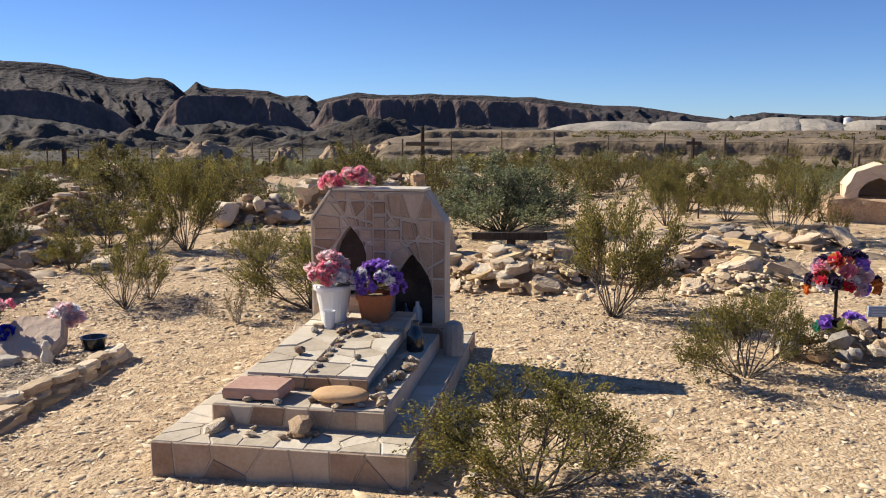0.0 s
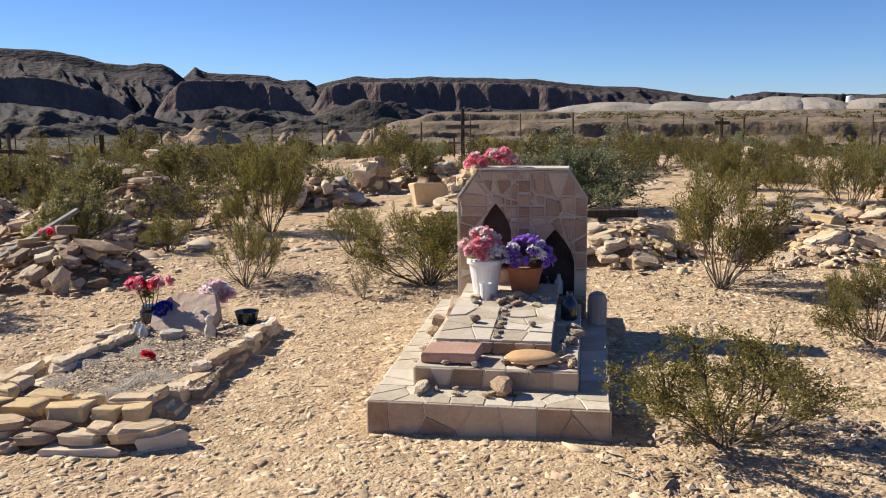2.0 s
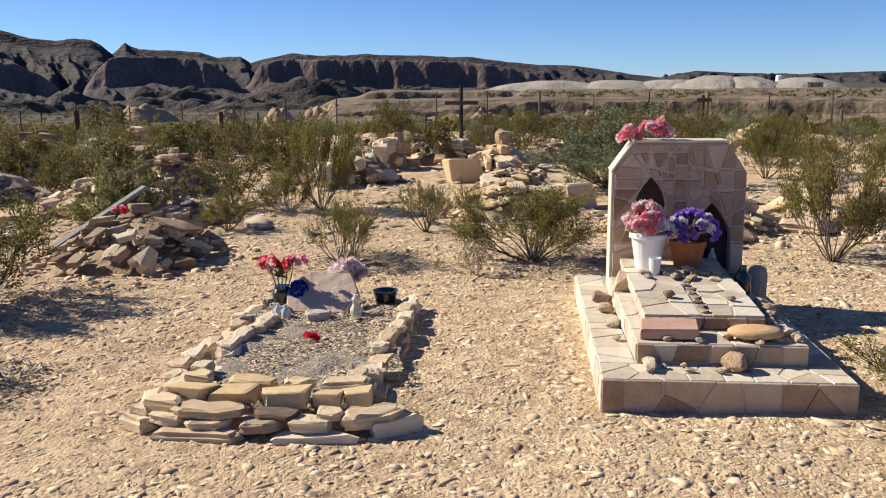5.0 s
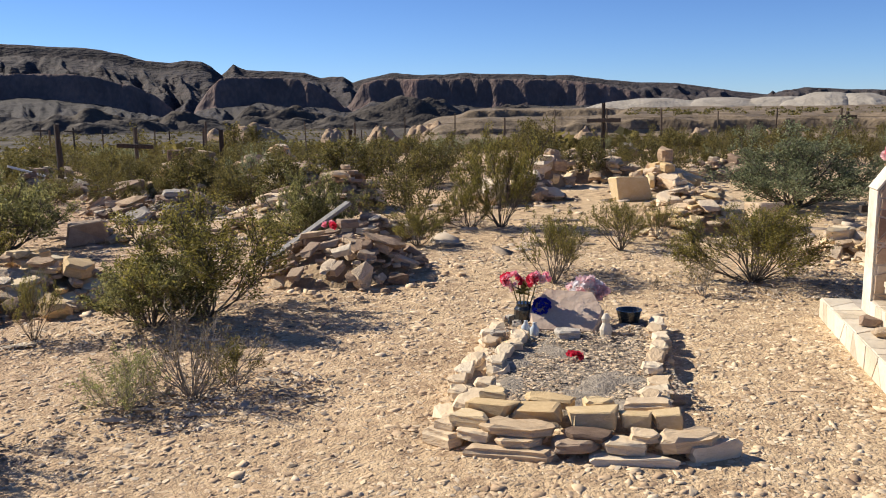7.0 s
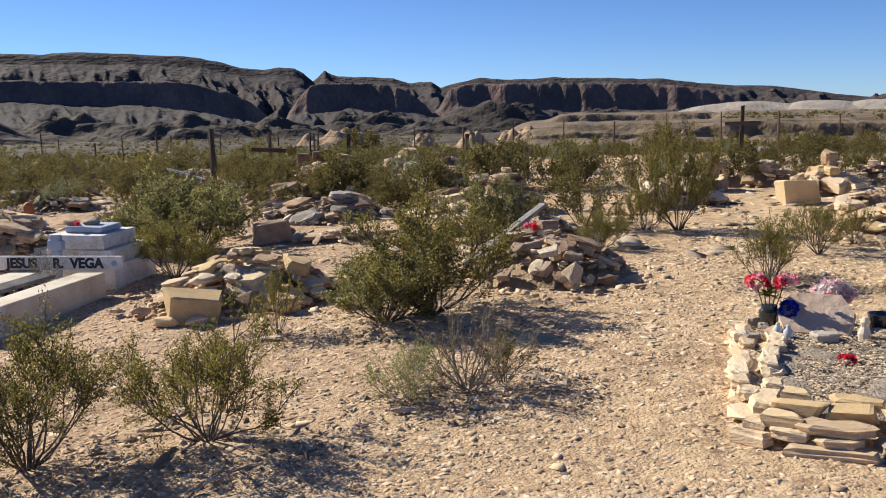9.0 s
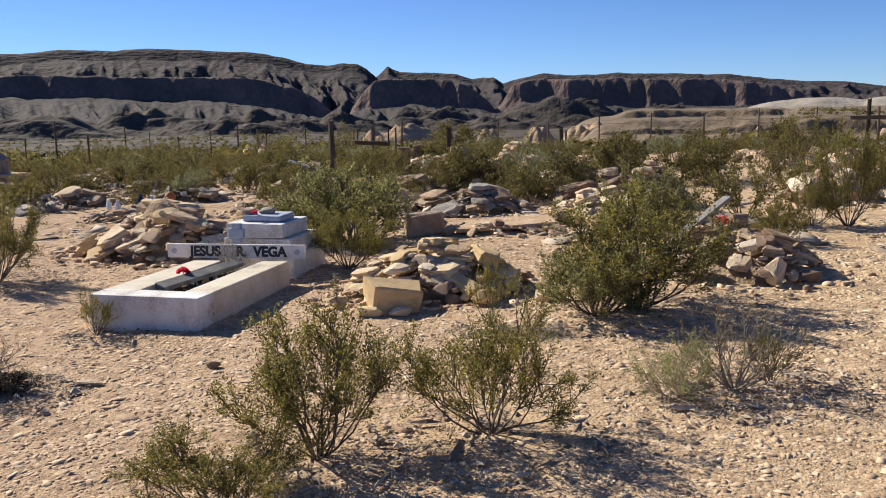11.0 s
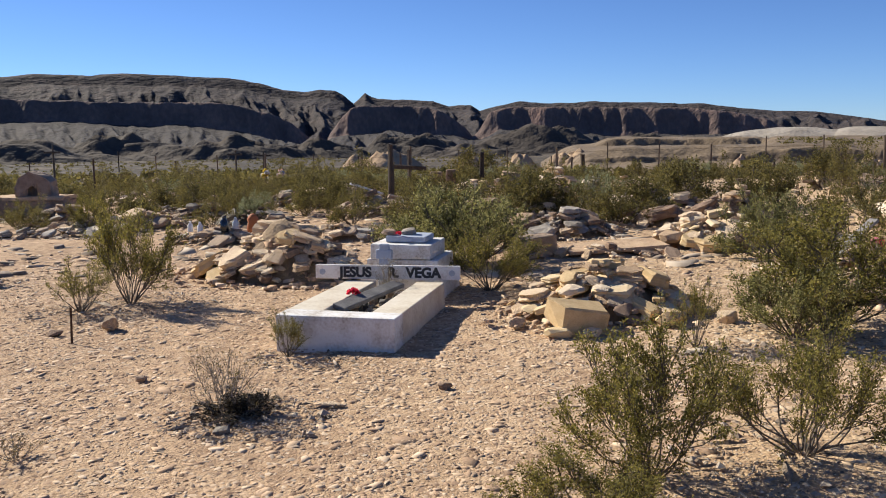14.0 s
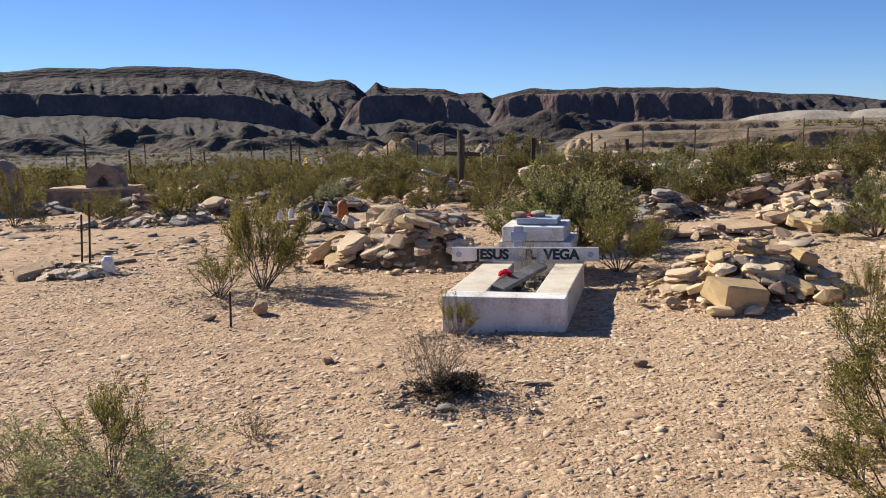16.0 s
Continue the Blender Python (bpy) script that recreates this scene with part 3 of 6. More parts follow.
def shrub_meshes(seed, stems, arms, plumes, leaves, leaf, spread, bare, mat, stem_mat, thick=0.010, fluff=0.017, fine=True):
    """A shrub of unit height and width: a few kinked stems from one root, forking arms, and upright plumes of tiny leaves."""
    rng = random.Random(seed)
    sv, sf, lv, lf = [], [], [], []

    def jit(a):
        return Vector((rng.uniform(-a, a), rng.uniform(-a, a), rng.uniform(-a, a)))

    def plume(q, d, length):
        e = q + d * length
        if fine:
            tube(sv, sf, [q, e], [thick * 0.22, thick * 0.1], 3)
        for _ in range(leaves):
            f = rng.random() ** 0.8
            w = fluff * (1.15 - 0.7 * f)
            c = q.lerp(e, f * 1.05) + Vector((rng.gauss(0, w), rng.gauss(0, w), rng.gauss(0, w)))
            n1 = (d * 0.9 + Vector((rng.gauss(0, 0.7), rng.gauss(0, 0.7), rng.gauss(0, 0.7)))).normalized()
            n2 = n1.cross(Vector((rng.gauss(0, 1), rng.gauss(0, 1), rng.gauss(0, 1)))).normalized()
            s = leaf * rng.uniform(0.6, 1.3)
            b = len(lv)
            lv.extend((c, c + n1 * s * 0.5 + n2 * s * 0.26, c + n1 * s, c + n1 * s * 0.5 - n2 * s * 0.26))
            lf.append((b, b + 1, b + 2, b + 3))

    lobes = [rng.uniform(0.66, 1.0) for _ in range(7)]
    for k in range(stems):
        az = 2 * math.pi * (k * 0.618 + rng.uniform(-0.1, 0.1))
        tilt = spread * rng.random() ** 0.7
        out = Vector((math.cos(az), math.sin(az), 0))
        length = rng.uniform(0.7, 1.0) * lobes[k % 7] * (1.0 - 0.12 * math.sin(tilt))
        p = out * rng.uniform(0, 0.04)
        d = (out * math.sin(tilt * 1.15) + Vector((0, 0, math.cos(tilt * 1.15)))).normalized()
        pts = [p.copy()]
        for _ in range(6):
            p = p + d * length / 6
            pts.append(p.copy())
            d = (d + jit(0.34) + Vector((0, 0, 0.11))).normalized()
        tube(sv, sf, pts, [thick * (1 - 0.13 * i) for i in range(7)], 4 if fine else 3)
        plume(pts[-1], d, rng.uniform(0.08, 0.14))
        for _ in range(arms):
            f = rng.uniform(bare, 0.97) * 6
            i = min(int(f), 5)
            q = pts[i].lerp(pts[i + 1], f - i)
            way = (pts[i + 1] - pts[i]).normalized()
            ad = (way + jit(0.95) + out * 0.2 + Vector((0, 0, 0.2))).normalized()
            al = rng.uniform(0.12, 0.32) * (1.2 - f / 12)
            e = q + ad * al + Vector((0, 0, 0.02))
            m_ = q.lerp(e, 0.5) + jit(0.016)
            tube(sv, sf, [q, m_, e], [thick * 0.48, thick * 0.36, thick * 0.2], 3)
            for j in range(plumes):
                g = 1.0 if j == 0 else rng.uniform(0.3, 1.0)
                q2 = q.lerp(m_, g * 2) if g < 0.5 else m_.lerp(e, g * 2 - 1)
                plume(q2, (ad * 0.7 + jit(0.6) + Vector((0, 0, 0.42))).normalized(), rng.uniform(0.06, 0.13))
    allv = sv + lv
    hi = sorted(v.z for v in allv)[int(len(allv) * 0.993)]
    wide = sorted(math.hypot(v.x, v.y) for v in allv)[int(len(allv) * 0.955)]
    for v in allv:
        v.x, v.y, v.z = v.x / (2 * wide), v.y / (2 * wide), v.z / hi
    return mesh_of("branchwork", sv, sf, stem_mat), mesh_of("foliage", lv, lf, mat)


SHRUBS = {
    "near": [shrub_meshes(10 + i, 17, 9, 5, 21, 0.019, 1.02, 0.40, M_LEAF, M_STEM, thick=0.008, fluff=0.021) for i in range(4)],
    "thin": [shrub_meshes(20 + i, 15, 7, 4, 13, 0.023, 1.0, 0.42, M_LEAF, M_STEM, thick=0.009, fluff=0.02) for i in range(4)],
    "far": [shrub_meshes(30 + i, 14, 6, 4, 14, 0.034, 1.15, 0.2, M_LEAFFAR, M_STEM, fluff=0.032, fine=False) for i in range(5)],
    "green": [shrub_meshes(40 + i, 20, 8, 5, 20, 0.026, 1.15, 0.22, M_LEAFGREEN, M_STEM, fluff=0.022) for i in range(2)],
    "dead": [shrub_meshes(75 + i, 26, 6, 4, 9, 0.05, 1.35, 0.1, M_LEAFDEAD, M_DRYSTEM, thick=0.012, fluff=0.03) for i in range(2)],
    "blue": [shrub_meshes(50 + i, 24, 9, 5, 20, 0.024, 1.2, 0.2, M_LEAFBLUE, M_STEM, fluff=0.024) for i in range(2)],
    "bluefar": [shrub_meshes(55 + i, 12, 5, 4, 13, 0.036, 1.1, 0.22, M_LEAFBLUE, M_STEM, fluff=0.03, fine=False) for i in range(2)],
    "dry": [shrub_meshes(60 + i, 22, 5, 4, 2, 0.026, 1.15, 0.25, M_LEAFDRY, M_DRYSTEM, thick=0.009) for i in range(2)],
    "wisp": [shrub_meshes(65 + i, 30, 6, 4, 9, 0.022, 1.25, 0.15, M_LEAFPALE, M_DRYSTEM, thick=0.006) for i in range(2)],
    "twig": [shrub_meshes(70 + i, 12, 4, 3, 5, 0.04, 0.9, 0.2, M_LEAFDRY, M_DRYSTEM, thick=0.012) for i in range(2)],
}
SHRUB_LABEL = {
    "near": "olive green creosote bush with many thin stems", "thin": "sparse creosote bush with bare grey stems", "far": "olive creosote bush among the graves",
    "green": "low leafy green desert shrub", "blue": "broad grey-green mesquite shrub", "bluefar": "grey-green desert shrub among the graves", "wisp": "feathery pale yellow-green desert plant", "dry": "dry grey leafless twiggy shrub", "dead": "low dark clump of dead brown brush", "twig": "small dry brown weed in gravel"}
shrub_count = 0


def shrub(x, y, h, w, kind_key="near", name="creosote_bush", turn=None, dz=0.0):
    global shrub_count
    shrub_count += 1
    rng = random.Random(shrub_count * 7 + 1)
    stems, leaves = SHRUBS[kind_key][shrub_count % len(SHRUBS[kind_key])]
    rz = rng.uniform(0, 360) if turn is None else turn
    ob = thing(name, SHRUB_LABEL[kind_key], "shrub", srt(x, y, ground_z(x, y) - 0.01 + dz, w, w, h, 0, 0, rz), group="desert shrubs")
    child("branchwork", stems, ob)
    child("foliage", leaves, ob)
    return ob


# near the stone tomb
shrub(0.34, 3.43, 0.52, 0.95)
shrub(1.74, 4.92, 0.54, 0.85)
shrub(1.29, 6.51, 0.98, 1.05)
shrub(0.77, 11.2, 1.05, 2.0, "blue", "mesquite_shrub")
shrub(-1.03, 6.99, 0.6, 1.05, "thin")
shrub(-2.54, 7.47, 0.5, 0.45, "thin")
shrub(-2.63, 7.13, 0.62, 0.65, "thin")
shrub(-3.37, 10.1, 0.6, 0.65)
shrub(-3.9, 9.05, 0.42, 0.6)
shrub(-1.56, 6.53, 0.3, 0.26, "twig", "dry_weed")
shrub(-1.85, 8.55, 0.5, 0.7, "thin")
shrub(-1.39, 9.05, 0.46, 0.42, "thin")
shrub(-1.85, 6.75, 0.14, 0.2, "twig", "dry_weed")
# beside the path
shrub(-4.82, 4.5, 0.52, 0.75, "dry", "dry_shrub")
shrub(-4.62, 4.6, 0.3, 0.4, "thin")
shrub(-5.12, 4.32, 0.36, 0.5, "wisp", "feathery_plant")
shrub(-5.3, 6.25, 0.92, 1.35)
shrub(-5.6, 6.0, 0.55, 0.9, "green", "low_shrub")
shrub(-6.32, 5.68, 0.5, 0.36, "thin")
shrub(-6.02, 3.71, 0.68, 0.9)
shrub(-6.76, 3.34, 0.72, 0.78)
shrub(-6.95, 2.75, 0.38, 0.8)
# round the white grave
shrub(-11.35, 7.0, 0.95, 1.0, "near")
shrub(-11.62, 6.62, 0.5, 0.75, "thin")
shrub(-9.07, 4.03, 0.42, 0.5, "dry", "dry_shrub")
shrub(-8.98, 4.0, 0.15, 0.46, "dead", "dead_brush")
shrub(-8.02, 7.7, 0.62, 1.0, "near")
shrub(-8.5, 9.3, 0.9, 1.5, "green", "low_shrub")
shrub(-10.05, 2.38, 0.36, 1.0, "wisp", "feathery_plant")
shrub(-10.6, 2.55, 0.34, 0.7, "wisp", "feathery_plant")
shrub(-10.3, 2.7, 0.5, 0.5, "thin")
shrub(-9.85, 3.27, 0.13, 0.28, "twig", "dry_weed")
shrub(-17.95, 12.23, 1.0, 0.9, "far")
shrub(-9.16, 5.3, 0.34, 0.36, "thin")
shrub(-5.2, 9.7, 0.75, 1.1, "green", "low_shrub")

# among the further graves
shrub(3.97, 10.10, 1.02, 0.98, "near", "creosote_bush")
shrub(3.84, 11.85, 0.61, 0.69, "near", "creosote_bush")
shrub(2.95, 11.51, 0.82, 0.82, "near", "creosote_bush")
shrub(-2.99, 10.14, 1.12, 0.92, "near", "creosote_bush")
shrub(4.66, 10.32, 0.40, 0.40, "thin", "creosote_bush")
shrub(-1.95, 21.10, 0.95, 1.63, "far", "creosote_bush")
shrub(1.98, 6.00, 0.24, 0.24, "thin", "creosote_bush")
shrub(-9.30, 15.31, 0.70, 1.11, "far", "creosote_bush")
shrub(-4.52, 15.41, 0.95, 1.50, "far", "creosote_bush")
shrub(-8.30, 22.44, 0.87, 1.60, "far", "creosote_bush")
shrub(-13.50, 19.29, 0.76, 1.40, "far", "creosote_bush")
shrub(-3.14, 13.22, 1.03, 1.20, "far", "creosote_bush")
shrub(-2.00, 18.86, 1.09, 1.57, "far", "creosote_bush")
shrub(-1.79, 8.94, 0.44, 0.52, "thin", "creosote_bush")
shrub(-1.06, 6.97, 0.64, 1.18, "near", "creosote_bush")
shrub(-11.35, 29.94, 1.38, 2.37, "far", "creosote_bush")
shrub(-16.83, 33.97, 1.61, 2.98, "far", "creosote_bush")
shrub(-17.80, 29.52, 1.22, 2.23, "far", "creosote_bush")
shrub(-18.67, 23.15, 0.98, 2.13, "far", "creosote_bush")
shrub(-15.11, 12.39, 0.65, 0.74, "near", "creosote_bush")
shrub(-5.63, 15.33, 0.89, 1.58, "far", "creosote_bush")
shrub(-6.90, 16.35, 0.75, 1.28, "far", "creosote_bush")
shrub(-4.00, 15.99, 0.91, 1.61, "far", "creosote_bush")
shrub(-8.17, 17.90, 0.83, 1.06, "far", "creosote_bush")
shrub(-32.52, 41.63, 1.48, 2.97, "far", "creosote_bush")
shrub(-27.97, 26.58, 0.99, 2.36, "far", "creosote_bush")
shrub(-15.66, 25.30, 1.04, 2.43, "far", "creosote_bush")
shrub(-23.54, 31.88, 1.13, 2.70, "far", "creosote_bush")
shrub(-8.96, 9.15, 0.65, 1.10, "green", "low_shrub")
shrub(-13.89, 20.15, 0.97, 1.66, "far", "creosote_bush")
shrub(-14.15, 15.72, 0.55, 1.00, "far", "creosote_bush")
shrub(-8.70, 17.56, 0.82, 1.64, "far", "creosote_bush")

shrub(-16.2, 14.6, 0.75, 1.1, "far")
shrub(-19.6, 17.0, 0.8, 1.3, "far")
shrub(-14.9, 16.2, 0.8, 1.3, "far")
shrub(-21.5, 18.5, 0.85, 1.5, "far")
shrub(-16.9, 18.2, 0.8, 1.4, "far")
shrub(-13.4, 14.9, 0.6, 0.9, "far")

# the scattered shrubs of the back ground
KEEP_CLEAR = ((-5.2, 12.2, 1.4), (-3.0, 11.5, 1.3), (-4.4, 7.6, 1.2), (-7, 6.5, 1.5), (-6.6, 9.8, 1.4), (-6.6, 12.5, 0.8), (-0.6, 11, 0.9), (-10.3, 8.4, 1.2), (-5.9, 10.5, 0.9))
PATHS = [(-2.2 + 0.25 * k, 9.0 + 0.6 * k) for k in range(7)] + [(-6.0 + 0.12 * k, 10.0 + 0.6 * k) for k in range(8)]
rng = random.Random(5)
placed = []
tries = 0
while len(placed) < 235 and tries < 12000:
    tries += 1
    r = 10.5 + 34 * rng.random() ** 0.8
    a = rng.uniform(-42, 48)
    x, y = -4 - r * math.sin(radians(a)), r * math.cos(radians(a))
    if y < 10.2 or any(math.hypot(x - px, y - py) < pr for px, py, pr in KEEP_CLEAR) or any(math.hypot(x - px, y - py) < 0.9 for px, py in placed) or any(math.hypot(x - px, y - py) < 0.6 for px, py in PATHS):
        continue
    if -18 < x < -8 and y < 12.6:
        continue
    if fbm(np.array(x * 0.25), np.array(y * 0.25), 41, 2) < -0.5:
        continue
    placed.append((x, y))
    s = rng.uniform(0.42, 0.85)
    shrub(x, y, s, s * rng.uniform(1.2, 1.9), rng.choice(("far", "far", "far", "far", "bluefar")), dz=-0.02)


rng = random.Random(15)
for k in range(80):
    x, y = rng.uniform(-25, -6.5), 12.9 + 15 * rng.random() ** 1.2
    if any(math.hypot(x - px, y - py) < 0.7 for px, py in PATHS):
        continue
    s = rng.uniform(0.4, 0.75)
    shrub(x, y, s, s * rng.uniform(1.3, 2.0), "far", dz=-0.02)

# scrub on the open ground beyond the fence
r_ = np.random.RandomState(12)
cn = 4600
ca_, cr_ = r_.uniform(-48, 52, cn), 50 + 480 * r_.uniform(0, 1, cn) ** 1.2
cx_, cy_ = EYE_X - cr_ * np.sin(np.radians(ca_)), EYE_Y + cr_ * np.cos(np.radians(ca_))
cz_ = far_ground(cx_, cy_)
on_bank = (ca_ < -9.5) & (cr_ > 158) & (cr_ < 250)
cz_ = np.where(on_bank, -2.0, cz_)
keep = ~((ca_ < 8) & (cr_ > 108)) | on_bank
cx_, cy_, cz_ = cx_[keep], cy_[keep], cz_[keep]
cn, per = len(cx_), 34
size_ = r_.uniform(0.6, 1.5, (cn, 1))
off = r_.normal(0, 1, (cn, per, 3))
off /= np.linalg.norm(off, axis=2, keepdims=True)
off *= r_.uniform(0.55, 1.0, (cn, per, 1)) * size_[:, :, None] * np.array((0.8, 0.8, 0.5))
mid_ = np.stack([cx_, cy_, cz_ + size_[:, 0] * 0.25], -1)[:, None, :] + off
u_ = r_.normal(0, 0.13, (cn, per, 3))
v_ = r_.normal(0, 0.13, (cn, per, 3))
quads = np.stack([mid_ - u_, mid_ + v_, mid_ + u_, mid_ - v_], 2).reshape(-1, 3)
me = bpy.data.meshes.new("far_scrub")
nq = len(quads) // 4
me.vertices.add(len(quads))
me.vertices.foreach_set("co", quads.ravel())
me.loops.add(nq * 4)
me.loops.foreach_set("vertex_index", np.arange(nq * 4))
me.polygons.add(nq)
me.polygons.foreach_set("loop_start", np.arange(nq) * 4)
me.polygons.foreach_set("loop_total", np.full(nq, 4))
me.update(calc_edges=True)
me.materials.append(M_LEAFFAR)
tagged(new("far_scrub", me), "distant olive desert scrub on the valley floor", "scrub", kind="stuff")


# ---- stones ----
def chip_mesh(name, x, y, z, s, mat, seed, thick=(0.08, 0.20)):
    """Many flat broken chips in one mesh: five-sided, flat-topped, each tipped a little."""
    r = np.random.RandomState(seed)
    n = len(x)
    ring = np.array([(1, 0), (0.35, 0.9), (-0.8, 0.6), (-0.9, -0.5), (0.3, -0.85)])
    low = np.repeat(ring[None], n, 0) * (1 + r.normal(0, 0.42, (n, 5, 2)))
    low[:, :, 1] *= r.uniform(0.35, 0.95, (n, 1))
    h = r.uniform(thick[0], thick[1], (n, 1))
    flat = np.concatenate([low, low * r.uniform(0.80, 0.99, (n, 5, 1))], 1)
    zz = np.concatenate([np.repeat(-0.25 * h, 5, 1), np.repeat(h, 5, 1) * r.uniform(0.8, 1.2, (n, 5))], 1)
    zz = zz + flat[:, :, 0] * r.normal(0, 0.10, (n, 1)) + flat[:, :, 1] * r.normal(0, 0.10, (n, 1))
    a = r.uniform(0, 2 * np.pi, n)
    ca, sa = np.cos(a)[:, None], np.sin(a)[:, None]
    vx, vy = flat[:, :, 0] * ca - flat[:, :, 1] * sa, flat[:, :, 0] * sa + flat[:, :, 1] * ca
    co = np.stack([x[:, None] + vx * s[:, None], y[:, None] + vy * s[:, None], z[:, None] + zz * s[:, None]], -1).reshape(-1, 3)
    tri = [(5, 6, 7), (5, 7, 8), (5, 8, 9)]
    for k in range(5):
        j = (k + 1) % 5
        tri += [(k, j, 5 + j), (k, 5 + j, 5 + k)]
    faces = (np.arange(n)[:, None, None] * 10 + np.array(tri)[None]).reshape(-1, 3)
    me = bpy.data.meshes.new(name)
    me.vertices.add(len(co))
    me.vertices.foreach_set("co", co.ravel())
    me.loops.add(faces.size)
    me.loops.foreach_set("vertex_index", faces.ravel())
    me.polygons.add(len(faces))
    me.polygons.foreach_set("loop_start", np.arange(len(faces)) * 3)
    me.polygons.foreach_set("loop_total", np.full(len(faces), 3))
    me.update(calc_edges=True)
    me.materials.append(mat)
    return me


def stone_pile(x, y, length, width, height, n, size, kinds, label, seed, turn=0.0, flat=0.4, name="stone_mound", core=True, group="stone grave mounds"):
    """A grave heaped with loose stones over packed earth: each stone is a part."""
    rng = random.Random(seed)
    ob = thing(name, label, "grave mound", pose(x, y, ground_z(x, y), 0, 0, turn), group=group)
    if core:
        u = np.linspace(-1, 1, 15)
        U, V = np.meshgrid(u, u, indexing="ij")
        d = np.clip(1 - np.hypot(U, V), 0, 1)
        Z = height * 0.72 * smoothstep(0, 0.9, d) * (1 + 0.3 * fbm(U * 3, V * 3, seed, 2)) - 0.06
        child("earth_core", grid_mesh("earth_core", U * length * 0.52, V * width * 0.52, Z, M_DIRT), ob)
    for i in range(int(n * 1.25)):
        a, r = rng.uniform(0, 2 * math.pi), math.sqrt(rng.random())
        u, v = r * math.cos(a), r * math.sin(a)
        s = size * min(2.1, math.exp(rng.gauss(-0.34, 0.42)))
        z = height * (1 - r) ** 0.7 * rng.uniform(0.5, 1.0)
        f = (flat if flat > 0.55 else flat * 0.72) * rng.uniform(0.55, 1.35)
        lean = 34 * r
        m = pose(u * length / 2, v * width / 2, z + s * f * 0.3) @ pose(0, 0, 0, 0, 0, math.degrees(a)) @ pose(0, 0, 0, rng.uniform(-16, 16), lean * rng.uniform(0.2, 1.2), 0) @ pose(0, 0, 0, 0, 0, rng.uniform(0, 360)) @ Matrix.Diagonal((s * rng.uniform(0.9, 1.5), s * rng.uniform(0.7, 1.0), s * f, 1))
        pick = rng.random()
        child("stone", rng.choice((ROCKS if flat > 0.6 or pick > 0.82 else BLOCKS if pick > 0.74 else SLABS)[rng.choice(kinds)]), ob, m)
    r_ = np.random.RandomState(seed)
    k = int(n * 3.4)
    a, r = r_.uniform(0, 2 * np.pi, k), r_.uniform(0.15, 1.45, k)
    z = 0.72 * height * np.clip(1 - r, 0, 1) ** 0.8 + 0.015
    chips = chip_mesh("rubble", r * np.cos(a) * length / 2, r * np.sin(a) * width / 2, z, size * r_.uniform(0.07, 0.24, k), M_LITTER if "grey" in kinds else M_PEBBLE, seed, (0.2, 0.6))
    tagged(child("rubble", chips, ob), kind="stuff")
    return ob


def loose_stone(x, y, sx, sy, sz, kind_key="lime", seed=1, z=None, turn=0, tip=0, label="loose tan limestone rock on the gravel", tilt=0):
    ob = new("rock", (BLOCKS if sx > 0.35 else ROCKS)[kind_key][seed % 7])
    zz = ground_z(x, y) if z is None else z
    ob.matrix_basis = srt(x, y, zz + sz * 0.42, sx, sy, sz, tilt, tip, turn)
    return tagged(ob, label, "rock", group="loose stones")


LY, LB, LG = ("lime", "lime", "yellow"), ("lime", "brown", "lime", "brown"), ("lime", "grey", "brown")
stone_pile(-4.45, 7.75, 1.5, 1.6, 0.5, 75, 0.22, LB, "heap of tan and brown rubble stones on a grave", 1, 0, 0.45)
stone_pile(-2.75, 12.6, 1.2, 0.9, 0.5, 36, 0.24, ("brown", "brown", "lime"), "heap of rounded brown stones on a grave", 2, 0, 0.8)
stone_pile(-0.55, 11.0, 1.1, 1.0, 0.5, 46, 0.24, LY, "heap of pale yellow flagstones on a grave", 3, 0, 0.35)
stone_pile(0.75, 7.95, 1.6, 1.3, 0.42, 70, 0.2, LY, "heap of pale limestone rubble on a grave", 4, 10, 0.4)
stone_pile(2.5, 8.4, 1.9, 1.3, 0.36, 64, 0.22, LY, "low heap of pale flat stones on a grave", 5, 0, 0.35)
stone_pile(-6.95, 6.85, 1.6, 1.2, 0.48, 100, 0.21, ("lime", "yellow", "lime", "yellow", "brown"), "heap of flat tan stones over dark earth", 6, 15, 0.35)
stone_pile(-10.35, 8.5, 1.9, 1.2, 0.74, 120, 0.27, ("lime", "lime", "yellow", "brown"), "stacked heap of tan sandstone blocks", 7, -5, 0.4)
stone_pile(-5.7, 10.7, 1.3, 1.0, 0.45, 46, 0.24, LY, "heap of yellow limestone pieces on a grave", 8, 0, 0.5)
stone_pile(-7.5, 11.9, 1.6, 1.2, 0.38, 64, 0.22, ("brown", "grey", "lime"), "dark heap of brown and grey rubble", 9, 0, 0.4)
stone_pile(-6.9, 9.9, 1.6, 0.7, 0.12, 26, 0.2, LB, "flat scatter of broken stones round a slab", 10, 0, 0.4)
stone_pile(-15.2, 12.6, 1.7, 1.0, 0.3, 60, 0.2, LG, "low heap of mixed grey and tan rubble", 11, 0, 0.4)
stone_pile(-12.8, 13.8, 1.2, 0.9, 0.3, 40, 0.2, LG, "low rubble grave with small offerings", 12, 0, 0.4)
stone_pile(-11.1, 15.4, 1.8, 1.0, 0.4, 50, 0.24, LB, "heap of brown and tan stones among shrubs", 13, 0, 0.45)
stone_pile(-7.7, 17.7, 1.4, 1.2, 0.6, 44, 0.28, LB, "cairn of tan stones round a wooden post", 14, 0, 0.6)
stone_pile(-14.06, 7.85, 1.4, 0.8, 0.14, 40, 0.18, ("lime", "grey", "lime"), "small flat grave edged with pale stones", 15, 0, 0.3)
